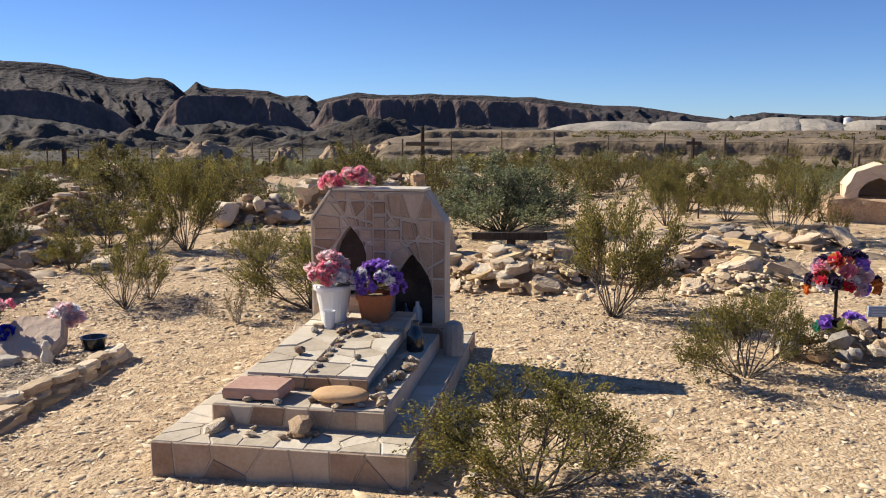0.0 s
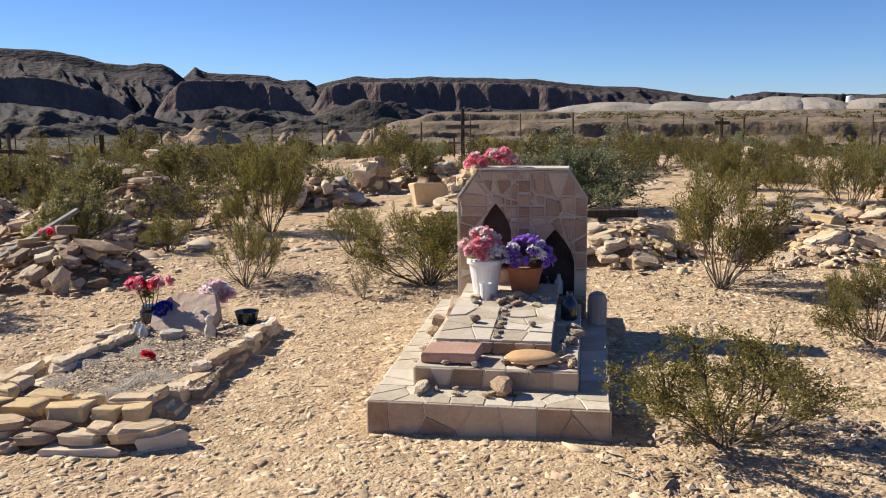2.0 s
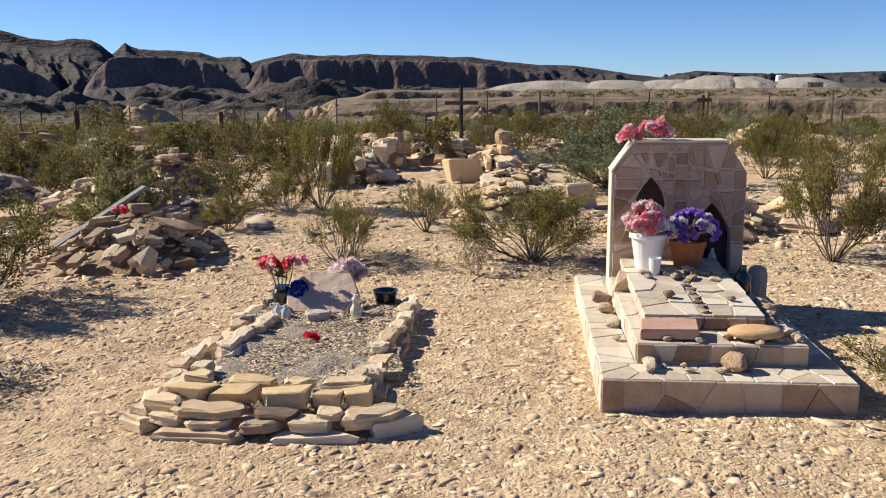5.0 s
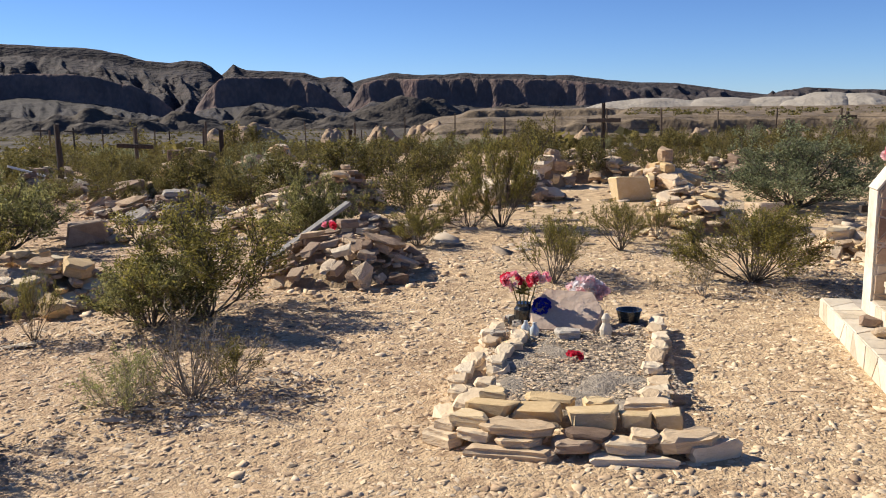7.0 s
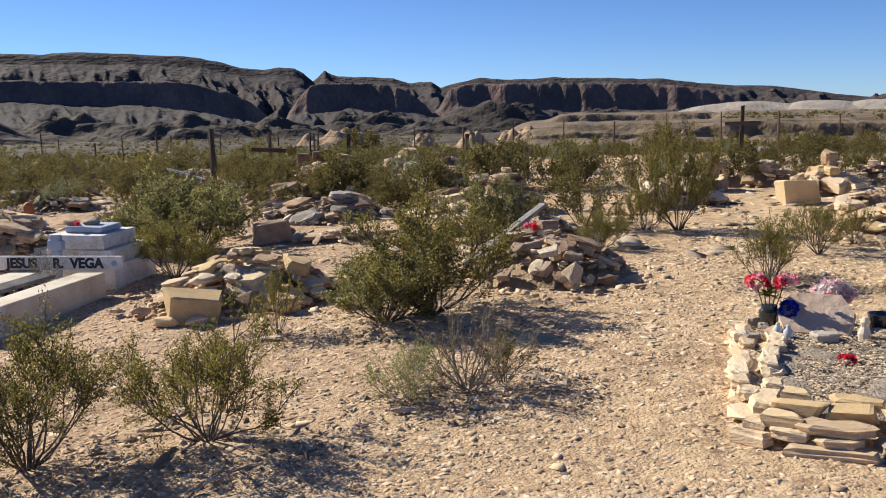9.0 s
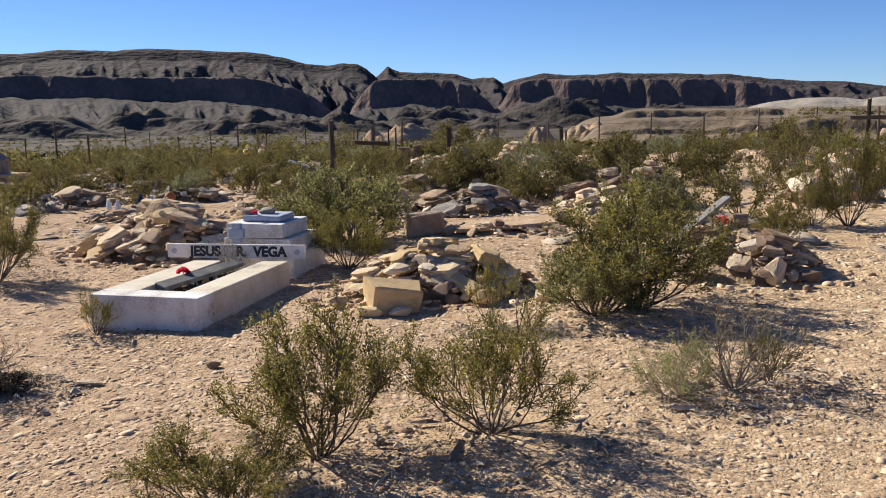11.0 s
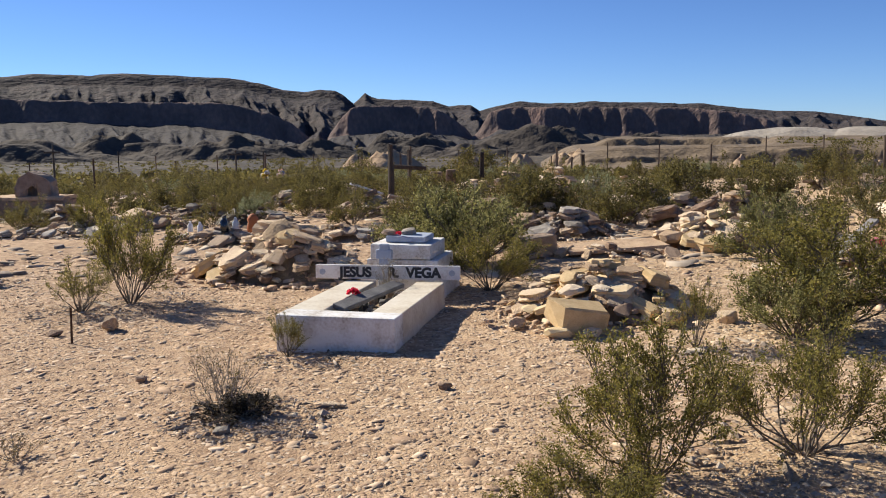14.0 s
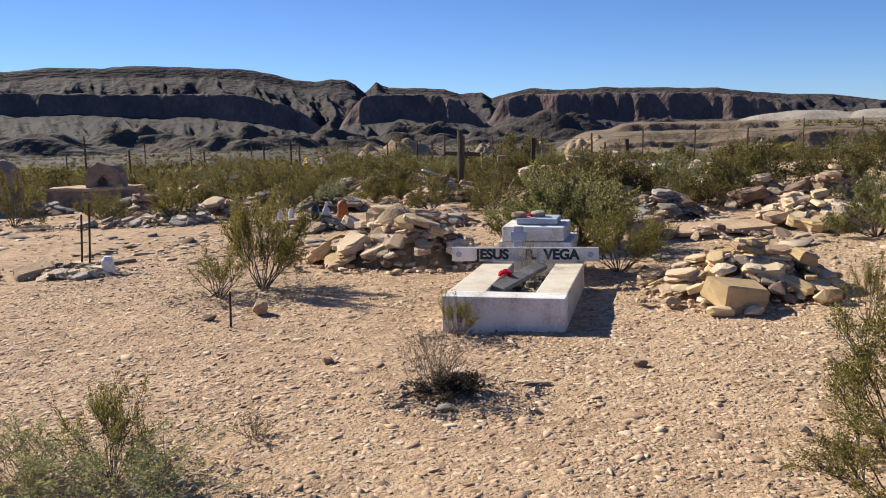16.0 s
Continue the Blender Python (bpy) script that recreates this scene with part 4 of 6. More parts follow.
stone_pile(2.6, 5.4, 1.0, 0.7, 0.2, 30, 0.17, ("lime", "grey", "lime"), "ring of rounded pale and grey stones", 16, 0, 0.7)
stone_pile(-8.9, 14.2, 1.8, 1.1, 0.35, 46, 0.24, LB, "low heap of tan stones among shrubs", 17, 0, 0.4)
stone_pile(-5.6, 14.5, 1.8, 1.2, 0.35, 40, 0.24, LB, "low heap of brown stones among shrubs", 18, 0, 0.4)
stone_pile(-9.6, 19.5, 2.0, 1.4, 0.4, 40, 0.28, LB, "low heap of tan stones among shrubs", 19, 0, 0.4)
stone_pile(-13.0, 18.5, 2.2, 1.5, 0.4, 40, 0.3, LG, "low heap of grey rubble among shrubs", 20, 0, 0.4)
stone_pile(-17.5, 19.5, 2.4, 1.5, 0.45, 40, 0.3, LG, "low heap of grey rubble among shrubs", 21, 0, 0.4)
stone_pile(4.7, 16.3, 1.0, 0.8, 0.5, 24, 0.28, LY, "cairn of pale stones among shrubs", 22, 0, 0.6)
stone_pile(-10.6, 11.6, 1.3, 0.8, 0.22, 36, 0.18, LG, "low rubble grave with pale boards", 23, 0, 0.4)

stone_pile(-5.18, 12.18, 1.31, 0.9, 0.69, 70, 0.24, LB, "tall rubble heap of brown and tan stones", 31, 0, 0.4)
stone_pile(-4.41, 9.67, 0.98, 0.9, 0.30, 50, 0.22, LB, "low heap of flat brown stones", 32, 0, 0.4)
stone_pile(1.86, 8.09, 1.02, 0.9, 0.30, 50, 0.2, LY, "heap of pale limestone rubble behind the tomb", 33, 0, 0.4)
stone_pile(3.27, 9.87, 1.06, 0.9, 0.25, 46, 0.22, LG, "flat grey slabs over pale rubble", 34, 0, 0.25)
stone_pile(2.74, 8.00, 0.80, 0.9, 0.25, 44, 0.2, LY, "pale rubble strewn beside a grave", 35, 0, 0.4)
stone_pile(4.09, 9.78, 0.92, 0.9, 0.25, 40, 0.22, LY, "low pale stone heap beside the vaulted tomb", 36, 0, 0.4)
stone_pile(-2.52, 12.70, 0.96, 0.9, 0.40, 36, 0.24, ("brown", "brown", "lime"), "heap of rounded brown stones", 37, 0, 0.7)
stone_pile(-7.13, 16.52, 1.48, 0.9, 0.48, 44, 0.25, LB, "stones heaped round a wooden post", 39, 0, 0.5)
stone_pile(-0.42, 13.59, 0.94, 0.9, 0.51, 36, 0.25, LY, "pale mortared stones of a ruined grave", 40, 0, 0.6)
stone_pile(-8.19, 14.87, 1.91, 0.9, 0.38, 50, 0.25, LB, "long low heap of brown stones", 41, 0, 0.4)
stone_pile(-11.14, 15.02, 1.63, 0.9, 0.46, 50, 0.25, LB, "heap of brown and tan stones", 42, 0, 0.4)
stone_pile(-13.97, 18.70, 1.54, 0.9, 0.38, 36, 0.22, LG, "grey rubble beside shrubs", 43, 0, 0.4)
stone_pile(-9.79, 19.20, 1.13, 0.9, 0.50, 36, 0.25, LY, "pale stones stacked round a post", 44, 0, 0.6)
stone_pile(-8.19, 21.75, 0.84, 0.6, 0.84, 30, 0.24, LY, "tall stack of pale stones", 45, 0, 0.7)
stone_pile(-18.26, 23.32, 1.46, 0.9, 0.65, 30, 0.25, LG, "grey rubble heap among shrubs", 46, 0, 0.4)
stone_pile(-22.31, 27.92, 2.36, 0.9, 0.79, 40, 0.26, LG, "pale rubble heap among shrubs", 47, 0, 0.4)
stone_pile(-18.89, 14.35, 1.29, 0.9, 0.32, 40, 0.2, LG, "low rubble beside the shrine", 48, 0, 0.4)

rng = random.Random(99)
for k in range(22):
    a, r = rng.uniform(-22, 44), rng.uniform(12.5, 24)
    x, y = -5 - r * math.sin(radians(a)), r * math.cos(radians(a))
    stone_pile(x, y, rng.uniform(1.2, 2.2), rng.uniform(0.8, 1.3), rng.uniform(0.25, 0.5), 30, 0.27, rng.choice((LB, LG, LY)), "low heap of weathered stones among shrubs", 300 + k, rng.uniform(-15, 15), 0.42)

stone_pile(-9.0, 14.5, 1.6, 1.0, 0.34, 40, 0.24, LB, "low heap of tan stones below a wooden rail", 61, 0, 0.4)
stone_pile(-2.07, 14.6, 0.7, 0.6, 0.6, 18, 0.26, LY, "small pale stone cairn", 62, 0, 0.6)
stone_pile(-0.85, 9.45, 1.3, 0.9, 0.45, 60, 0.22, ("lime", "yellow", "yellow"), "heap of yellow flagstones behind the tomb", 63, 0, 0.3)
stone_pile(0.1, 8.0, 0.7, 0.6, 0.24, 26, 0.2, ("yellow", "lime"), "few pale stones beside the headstone", 64, 0, 0.5)
stone_pile(-6.4, 14.75, 1.1, 0.9, 0.62, 44, 0.26, ("lime", "brown"), "stacked stones at the foot of a post", 65, 0, 0.4)
stone_pile(-8.94, 18.1, 0.8, 0.7, 0.75, 30, 0.28, ("lime", "brown"), "tall stack of flat tan stones", 66, 0, 0.4)
stone_pile(-12.4, 11.3, 1.5, 0.8, 0.22, 50, 0.2, LG, "low rubble grave with candles and boards", 67, 0, 0.35)
stone_pile(-15.3, 12.0, 2.2, 0.8, 0.16, 50, 0.2, ("lime", "grey", "brown"), "scatter of pale and grey stones", 68, 12, 0.35)
stone_pile(-8.15, 12.2, 1.6, 0.9, 0.28, 46, 0.22, LB, "low heap of brown slabs", 69, 0, 0.3)
stone_pile(-5.9, 12.95, 1.3, 0.9, 0.3, 40, 0.24, LB, "low heap of brown stones", 70, 0, 0.4)
stone_pile(-7.35, 12.1, 1.2, 0.8, 0.2, 36, 0.2, LB, "scatter of tan slabs beside the path", 71, 20, 0.3)
stone_pile(2.55, 7.5, 1.3, 0.7, 0.16, 40, 0.18, LY, "scatter of pale flat stones", 72, 0, 0.3)
rng = random.Random(199)
for k in range(14):
    x, y = rng.uniform(-20, -7.5), rng.uniform(13, 21)
    stone_pile(x, y, rng.uniform(1.3, 2.2), rng.uniform(0.8, 1.2), rng.uniform(0.22, 0.42), 26, 0.27, rng.choice((LB, LB, LG)), "low heap of weathered brown stones among shrubs", 400 + k, rng.uniform(-15, 15), 0.36)
loose_stone(-0.09, 9.7, 0.42, 0.32, 0.3, "lime", 5, turn=20, label="large pale limestone block")
loose_stone(-7.74, 9.75, 0.5, 0.4, 0.34, "brown", 2, turn=30, label="reddish brown stone block")
loose_stone(-1.12, 12.4, 0.6, 0.4, 0.4, "yellow", 4, turn=8, label="large squared yellow stone block")
loose_stone(-8.95, 3.72, 0.1, 0.08, 0.05, "grey", 2)
loose_stone(-9.9, 4.6, 0.09, 0.07, 0.05, "brown", 3)
loose_stone(-7.9, 4.6, 0.1, 0.07, 0.05, "brown", 1)
loose_stone(-7.16, 6.14, 0.46, 0.36, 0.25, "yellow", 1, turn=35, tip=12, tilt=14, label="large yellow limestone block")
loose_stone(-7.28, 5.93, 0.24, 0.15, 0.09, "yellow", 3, label="pale yellow limestone piece")
loose_stone(-7.05, 5.95, 0.2, 0.12, 0.08, "lime", 4, turn=30)
loose_stone(-7.62, 6.2, 0.18, 0.14, 0.1, "lime", 5, turn=60)
loose_stone(-6.45, 6.3, 0.26, 0.2, 0.16, "yellow", 6, turn=20)
loose_stone(-6.0, 6.45, 0.2, 0.18, 0.12, "lime", 1, turn=40)
loose_stone(-8.5, 4.22, 0.2, 0.07, 0.03, "lime", 3, turn=5)
loose_stone(-4.22, 7.08, 0.2, 0.17, 0.26, "lime", 2, turn=50, label="upright pale limestone block")
loose_stone(-3.95, 7.2, 0.24, 0.15, 0.12, "brown", 4, turn=10)
loose_stone(-10.95, 5.98, 0.14, 0.16, 0.14, "lime", 4, turn=20, label="small stack of reddish bricks")
loose_stone(-11.3, 5.75, 0.13, 0.1, 0.06, "brown", 5)
loose_stone(-6.35, 5.55, 0.24, 0.1, 0.03, "lime", 6, turn=20)


# ---- crosses and posts ----
def post_bm(h, w, seed, lean=0.02):
    rng = random.Random(seed)
    bm = bmesh.new()
    rings_ = []
    for i in range(5):
        f = i / 4
        ring = []
        for k in range(7):
            a = 2 * math.pi * k / 7
            r = w / 2 * rng.uniform(0.85, 1.12) * (1 - 0.15 * f)
            ring.append(bm.verts.new((r * math.cos(a) + lean * f * h * math.sin(seed), r * math.sin(a), f * h - (0.1 if i == 0 else 0) + (rng.uniform(-0.02, 0.02) if i == 4 else 0))))
        rings_.append(ring)
    for a, b in zip(rings_, rings_[1:]):
        for k in range(7):
            bm.faces.new((a[k], a[(k + 1) % 7], b[(k + 1) % 7], b[k]))
    bm.faces.new(rings_[-1])
    bm.faces.new(rings_[0][::-1])
    return bm


def post(x, y, h, w=0.09, seed=0, name="wooden_post", label="dark weathered wooden post standing in the ground"):
    ob = new(name, mesh_bm(name, post_bm(h, w, seed), M_WOOD))
    ob.matrix_basis = pose(x, y, ground_z(x, y), 0, 0, seed * 31)
    return tagged(ob, label, "post", group="wooden posts")


def wooden_cross(x, y, h, arm, at=0.78, w=0.08, turn=0, tilt=0, seed=0, lean=0):
    ob = thing("wooden_cross", "dark weathered wooden grave cross", "cross", pose(x, y, ground_z(x, y), 0, lean, turn), group="wooden crosses")
    part("upright", post_bm(h, w, seed, 0.0), M_WOOD, ob)
    part("crossarm", slab_bm(-arm / 2, -w * 0.85, -w * 0.4, arm / 2, -w * 0.4, w * 0.4, 0.008, 0.006, seed), M_WOOD, ob, m=pose(0, 0, h * at, 0, tilt, 0))
    return ob


wooden_cross(-0.46, 19.89, 1.38, 0.75, 0.72, 0.1, seed=1)
wooden_cross(-0.46, 35.50, 0.77, 0.5, 0.75, 0.08, seed=2)
wooden_cross(-2.93, 40.47, 0.78, 0.5, 0.6, 0.08, seed=3)
post(-10.34, 24.10, 1.08, 0.14, 4)
wooden_cross(7.24, 25.63, 1.14, 0.45, 0.88, 0.13, seed=5)
post(15.97, 33.93, 1.02, 0.16, 6)
post(-10.97, 15.93, 1.31, 0.13, 7)
wooden_cross(-12.03, 22.32, 1.20, 0.95, 0.62, 0.13, tilt=3, seed=8)
wooden_cross(-32.36, 57.82, 1.77, 1.0, 0.85, 0.14, seed=9)
post(-5.08, 18.36, 0.65, 0.1, 10)
post(-7.67, 30.50, 1.02, 0.18, 11)
wooden_cross(-40.56, 49.06, 2.40, 1.1, 0.8, 0.13, seed=12)
wooden_cross(-31.35, 60.44, 1.61, 1.2, 0.85, 0.14, seed=13)
wooden_cross(3.55, 12.16, 0.38, 0.42, 0.62, 0.025, seed=14)
post(-12.93, 37.45, 1.38, 0.09, 15)
post(-9.95, 50.61, 1.43, 0.09, 16)
post(-8.65, 46.52, 1.34, 0.12, 17)
post(-21.08, 56.72, 1.58, 0.14, 18)
post(-22.58, 54.72, 1.46, 0.1, 19)
post(-36.34, 56.75, 1.11, 0.16, 20)
post(-45.99, 65.74, 1.58, 0.1, 21)
post(-18.12, 47.52, 1.80, 0.11, 22)
post(-12.88, 35.46, 0.75, 0.08, 23)

# boundary fence: posts and wires
fence_pts = [(-52, 30), (-40, 36), (-26, 41), (-14, 42.5), (-2, 43), (10, 40), (22, 35), (34, 28)]
fence = thing("wire_fence", "rusty wire fence on thin dark posts", "fence", pose(0, 0, 0))
step = 0
wire_bm_pts = []
for (x0, y0), (x1, y1) in zip(fence_pts, fence_pts[1:]):
    for i in range(5):
        f = i / 5
        x, y = x0 + (x1 - x0) * f, y0 + (y1 - y0) * f
        step += 1
        h = 1.75 + 0.35 * random.Random(step).random()
        part("fence_post", post_bm(h, 0.07 + 0.05 * (step % 3 == 0), step), M_WOOD, fence, m=pose(x, y, ground_z(x, y) - 0.1))
        wire_bm_pts.append(Vector((x, y, ground_z(x, y))))
for hgt in (0.55, 1.0, 1.5):
    sv, sf = [], []
    tube(sv, sf, [p + Vector((0, 0, hgt)) for p in wire_bm_pts], [0.006] * len(wire_bm_pts), 3)
    child("wire", mesh_of("wire", sv, sf, M_IRON), fence)


# ---- stone tomb with headstone ----
TOMB = pose(-1.285, 3.70, 0.0, 0, 0, -9.3)


def clip_poly(poly, p, n):
    """Keep the part of a polygon where (q - p) . n <= 0."""
    out = []
    for i, a in enumerate(poly):
        b = poly[(i + 1) % len(poly)]
        da = (a[0] - p[0]) * n[0] + (a[1] - p[1]) * n[1]
        db = (b[0] - p[0]) * n[0] + (b[1] - p[1]) * n[1]
        if da <= 0:
            out.append(a)
        if da * db < 0:
            t = da / (da - db)
            out.append((a[0] + (b[0] - a[0]) * t, a[1] + (b[1] - a[1]) * t))
    return out


def area(poly):
    return abs(sum(a[0] * b[1] - b[0] * a[1] for a, b in zip(poly, poly[1:] + poly[:1]))) / 2


def minus(polys, hole):
    """Convex polygons minus a convex, counter-clockwise hole."""
    out = []
    for rest in polys:
        for i, a in enumerate(hole):
            b = hole[(i + 1) % len(hole)]
            n = (b[1] - a[1], a[0] - b[0])
            outer = clip_poly(rest, a, (-n[0], -n[1]))
            if len(outer) > 2 and area(outer) > 2e-4:
                out.append(outer)
            rest = clip_poly(rest, a, n)
            if len(rest) < 3:
                break
    return out


def cells(outline, n, seed, jitter=0.9):
    """Irregular flagstone cells that fill a convex outline."""
    rng = random.Random(seed)
    xs, ys = [p[0] for p in outline], [p[1] for p in outline]
    w, h = max(xs) - min(xs), max(ys) - min(ys)
    s = math.sqrt(w * h / n)
    sites = []
    ny, nx = max(1, round(h / s)), max(1, round(w / s))
    for j in range(ny):
        for i in range(nx):
            sites.append((min(xs) + (i + 0.5 + rng.uniform(-0.5, 0.5) * jitter) * w / nx, min(ys) + (j + 0.5 + rng.uniform(-0.5, 0.5) * jitter) * h / ny))
    out = []
    for a in sites:
        poly = list(outline)
        for b in sites:
            if a is not b:
                poly = clip_poly(poly, ((a[0] + b[0]) / 2, (a[1] + b[1]) / 2), (b[0] - a[0], b[1] - a[1]))
                if len(poly) < 3:
                    break
        if len(poly) > 2:
            out.append(poly)
    return out


def prism_bm(poly, z0, z1, bm=None, inset=0.0, top_in=0.0):
    bm = bm or bmesh.new()
    cx, cy = sum(p[0] for p in poly) / len(poly), sum(p[1] for p in poly) / len(poly)
    r = max(0.02, math.sqrt(area(poly) / math.pi))

    def pull(p, d):
        f = max(0.3, 1 - d / r)
        return (cx + (p[0] - cx) * f, cy + (p[1] - cy) * f)
    lo = [bm.verts.new((*pull(p, inset), z0)) for p in poly]
    mid = [bm.verts.new((*pull(p, inset), z0 + (z1 - z0) * 0.7)) for p in poly]
    hi = [bm.verts.new((*pull(p, inset + top_in), z1)) for p in poly]
    k = len(poly)
    for i in range(k):
        bm.faces.new((lo[i], lo[(i + 1) % k], mid[(i + 1) % k], mid[i]))
        bm.faces.new((mid[i], mid[(i + 1) % k], hi[(i + 1) % k], hi[i]))
    bm.faces.new(hi)
    bm.faces.new(lo[::-1])
    return bm


def pave(parent, frame_m, polys, mat, proud=0.006, joint=0.004, name="flagstone"):
    for i, p in enumerate(polys):
        if area(p) > 4e-4:
            part(name, prism_bm(p, -0.01, proud * random.Random(i * 3 + 1).uniform(0.7, 1.2), None, joint, 0.003), mat, parent, m=frame_m)


def rect(x0, y0, x1, y1):
    return [(x0, y0), (x1, y0), (x1, y1), (x0, y1)]


def arch(cx, y0, w, spring, apex):
    """A pointed arch, counter-clockwise."""
    pts = [(cx - w / 2, y0), (cx + w / 2, y0), (cx + w / 2, spring)]
    for f in (0.35, 0.7):
        pts.append((cx + w / 2 * (1 - f ** 1.6), spring + (apex - spring) * f))
    pts.append((cx, apex))
    for f in (0.7, 0.35):
        pts.append((cx - w / 2 * (1 - f ** 1.6), spring + (apex - spring) * f))
    pts.append((cx - w / 2, spring))
    return pts


tomb = thing("stone_tomb", "flagstone-clad tomb with stepped base and niched headstone", "tomb", TOMB)
W, L, H1 = 1.15, 2.22, 0.125
part("base", slab_bm(0, 0, -0.12, W, L, H1 - 0.006, 0.008), M_MORTAR, tomb)
upright = Matrix(((1, 0, 0, 0), (0, 0, 1, 0), (0, 1, 0, 0), (0, 0, 0, 1)))  # local x, y -> x, z; local z -> y
front = Matrix(((1, 0, 0, 0), (0, 0, -1, 0), (0, 1, 0, 0), (0, 0, 0, 1)))   # faces -y
leftside = Matrix(((0, 0, -1, 0), (-1, 0, 0, L), (0, 1, 0, 0), (0, 0, 0, 1)))  # faces -x
rightside = Matrix(((0, 0, 1, W), (1, 0, 0, 0), (0, 1, 0, 0), (0, 0, 0, 1)))
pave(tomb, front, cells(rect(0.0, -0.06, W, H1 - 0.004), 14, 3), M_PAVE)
# the sunward side gets the paler, sunlit-toned flagstone; the right side the darker
pave(tomb, leftside, cells(rect(0.0, -0.06, L, H1 - 0.004), 18, 4), M_PAVESUN)
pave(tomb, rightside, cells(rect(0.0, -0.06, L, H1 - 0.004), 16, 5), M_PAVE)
T2X0, T2X1, T2Y0, T2Y1, H2 = 0.185, 1.0, 0.24, 1.72, 0.225
pave(tomb, pose(0, 0, H1 - 0.008), cells(rect(0, 0, W, T2Y0), 14, 6) + cells(rect(0, T2Y0, T2X0, L), 16, 7) + cells(rect(T2X1, T2Y0, W, L), 12, 8), M_PAVESUN)
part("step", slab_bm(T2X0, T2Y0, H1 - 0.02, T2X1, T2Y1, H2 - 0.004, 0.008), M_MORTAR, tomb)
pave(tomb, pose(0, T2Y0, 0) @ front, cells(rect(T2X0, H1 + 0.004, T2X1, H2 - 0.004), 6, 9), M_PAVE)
pave(tomb, pose(T2X0, T2Y1, 0) @ pose(0, -L, 0) @ leftside, cells(rect(0, H1 + 0.004, T2Y1 - T2Y0, H2 - 0.004), 9, 10), M_PAVESUN)
pave(tomb, pose(0, 0, H2 - 0.006), cells(rect(T2X0, T2Y0, T2X1, T2Y1), 26, 11), M_PAVESUN)
# sloping lid with a cross-shaped gap
lid_m = pose(0, 0.50, H2, 2.2, 0, 0)
LX0, LX1, LL, LT = 0.25, 0.86, 1.22, 0.075
part("lid_core", slab_bm(LX0 + 0.01, 0.01, 0, LX1 - 0.01, LL, LT - 0.003, 0.006), M_MORTAR, tomb, m=lid_m)
for k, (x0, y0, x1, y1, n) in enumerate(((LX0, 0, 0.54, 0.80, 9), (0.595, 0, LX1, 0.80, 9), (LX0, 0.86, LX1, LL, 10), (LX0, 0.80, 0.43, 0.86, 1), (0.72, 0.80, LX1, 0.86, 1))):
    pave(tomb, lid_m @ pose(0, 0, LT - 0.02), cells(rect(x0, y0, x1, y1), n, 20 + k), M_PAVESUN, 0.025)
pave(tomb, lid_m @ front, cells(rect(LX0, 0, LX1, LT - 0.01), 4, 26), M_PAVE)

for k in range(9):
    child("gap_stone", SLABS[("lime", "grey", "brown")[k % 3]][k % 7], tomb, lid_m @ srt(0.567 + 0.01 * math.sin(k * 3), 0.06 + 0.085 * k, LT - 0.004, 0.05, 0.06, 0.03, 0, 0, k * 47))
for k in range(7):
    child("gap_stone", SLABS[("lime", "lime", "grey")[k % 3]][(k + 2) % 7], tomb, lid_m @ srt(0.36 + 0.07 * k, 0.83 + 0.015 * math.sin(k * 2), LT + 0.004, 0.09, 0.055, 0.035, 4, 0, k * 29))

# headstone
HX0, HX1, HY, HT, HB, HTOP = 0.20, 1.03, 1.74, 0.19, H1 - 0.01, 1.085
outline = [(HX0, HB), (HX1, HB), (HX1, 0.90), (HX1 - 0.12, HTOP), (HX0 + 0.13, HTOP), (HX0, 0.90)]
holes = [arch(0.44, 0.44, 0.20, 0.70, 0.875), arch(0.825, 0.26, 0.25, 0.50, 0.71)]
pieces = [outline]
for hole in holes:
    pieces = minus(pieces, hole)
headstone = part("headstone", slab_bm(HX0, HY + 0.11, HB, HX1, HY + HT, 0.90, 0.004), M_MORTAR, tomb, "flagstone-clad headstone with two pointed niches")
bm = bmesh.new()
for p in pieces:
    prism_bm(p, -0.11, 0.0, bm)
part("headstone_front", bm, M_MORTAR, headstone, m=pose(0, HY, 0) @ front)
bm = prism_bm([(HX0, 0.88), (HX1, 0.88), (HX1, 0.90), (HX1 - 0.12, HTOP), (HX0 + 0.13, HTOP), (HX0, 0.90)], -HT, -0.112)
part("headstone_back", bm, M_MORTAR, headstone, m=pose(0, HY, 0) @ front)
# near-black backs: the depth of shade in the niches is put into colour
M_NICHESHADE = material("shade_dark_mortar", [(0.3, (0.03, 0.025, 0.02)), (0.7, (0.12, 0.09, 0.07))], 9, 0.95, 0.4, 40)
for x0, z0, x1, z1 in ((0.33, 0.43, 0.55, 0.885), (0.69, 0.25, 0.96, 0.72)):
    part("niche_back", slab_bm(x0, HY + 0.098, z0, x1, HY + 0.1085, z1, 0.0), M_NICHESHADE, headstone, "niche back with shade put into its dark colour")
# raised cross between the niches
cross_v, cross_h = rect(0.585, 0.56, 0.665, 1.03), rect(0.50, 0.79, 0.76, 0.86)
face = [p for c in cells(outline, 34, 31, 0.75) for p in [c]]
for hole in holes:
    face = minus(face, hole)
face = minus(minus(face, cross_v), cross_h)
pave(headstone, pose(0, HY, 0) @ front, face, M_PAVE, 0.007, 0.0075)
cross_stones = [q for y in (0.56, 0.64, 0.72, 0.86, 0.95) for q in [rect(0.587, y, 0.663, y + 0.075)]] + [rect(0.505, 0.795, 0.58, 0.855), rect(0.587, 0.797, 0.663, 0.855), rect(0.67, 0.795, 0.755, 0.855)]
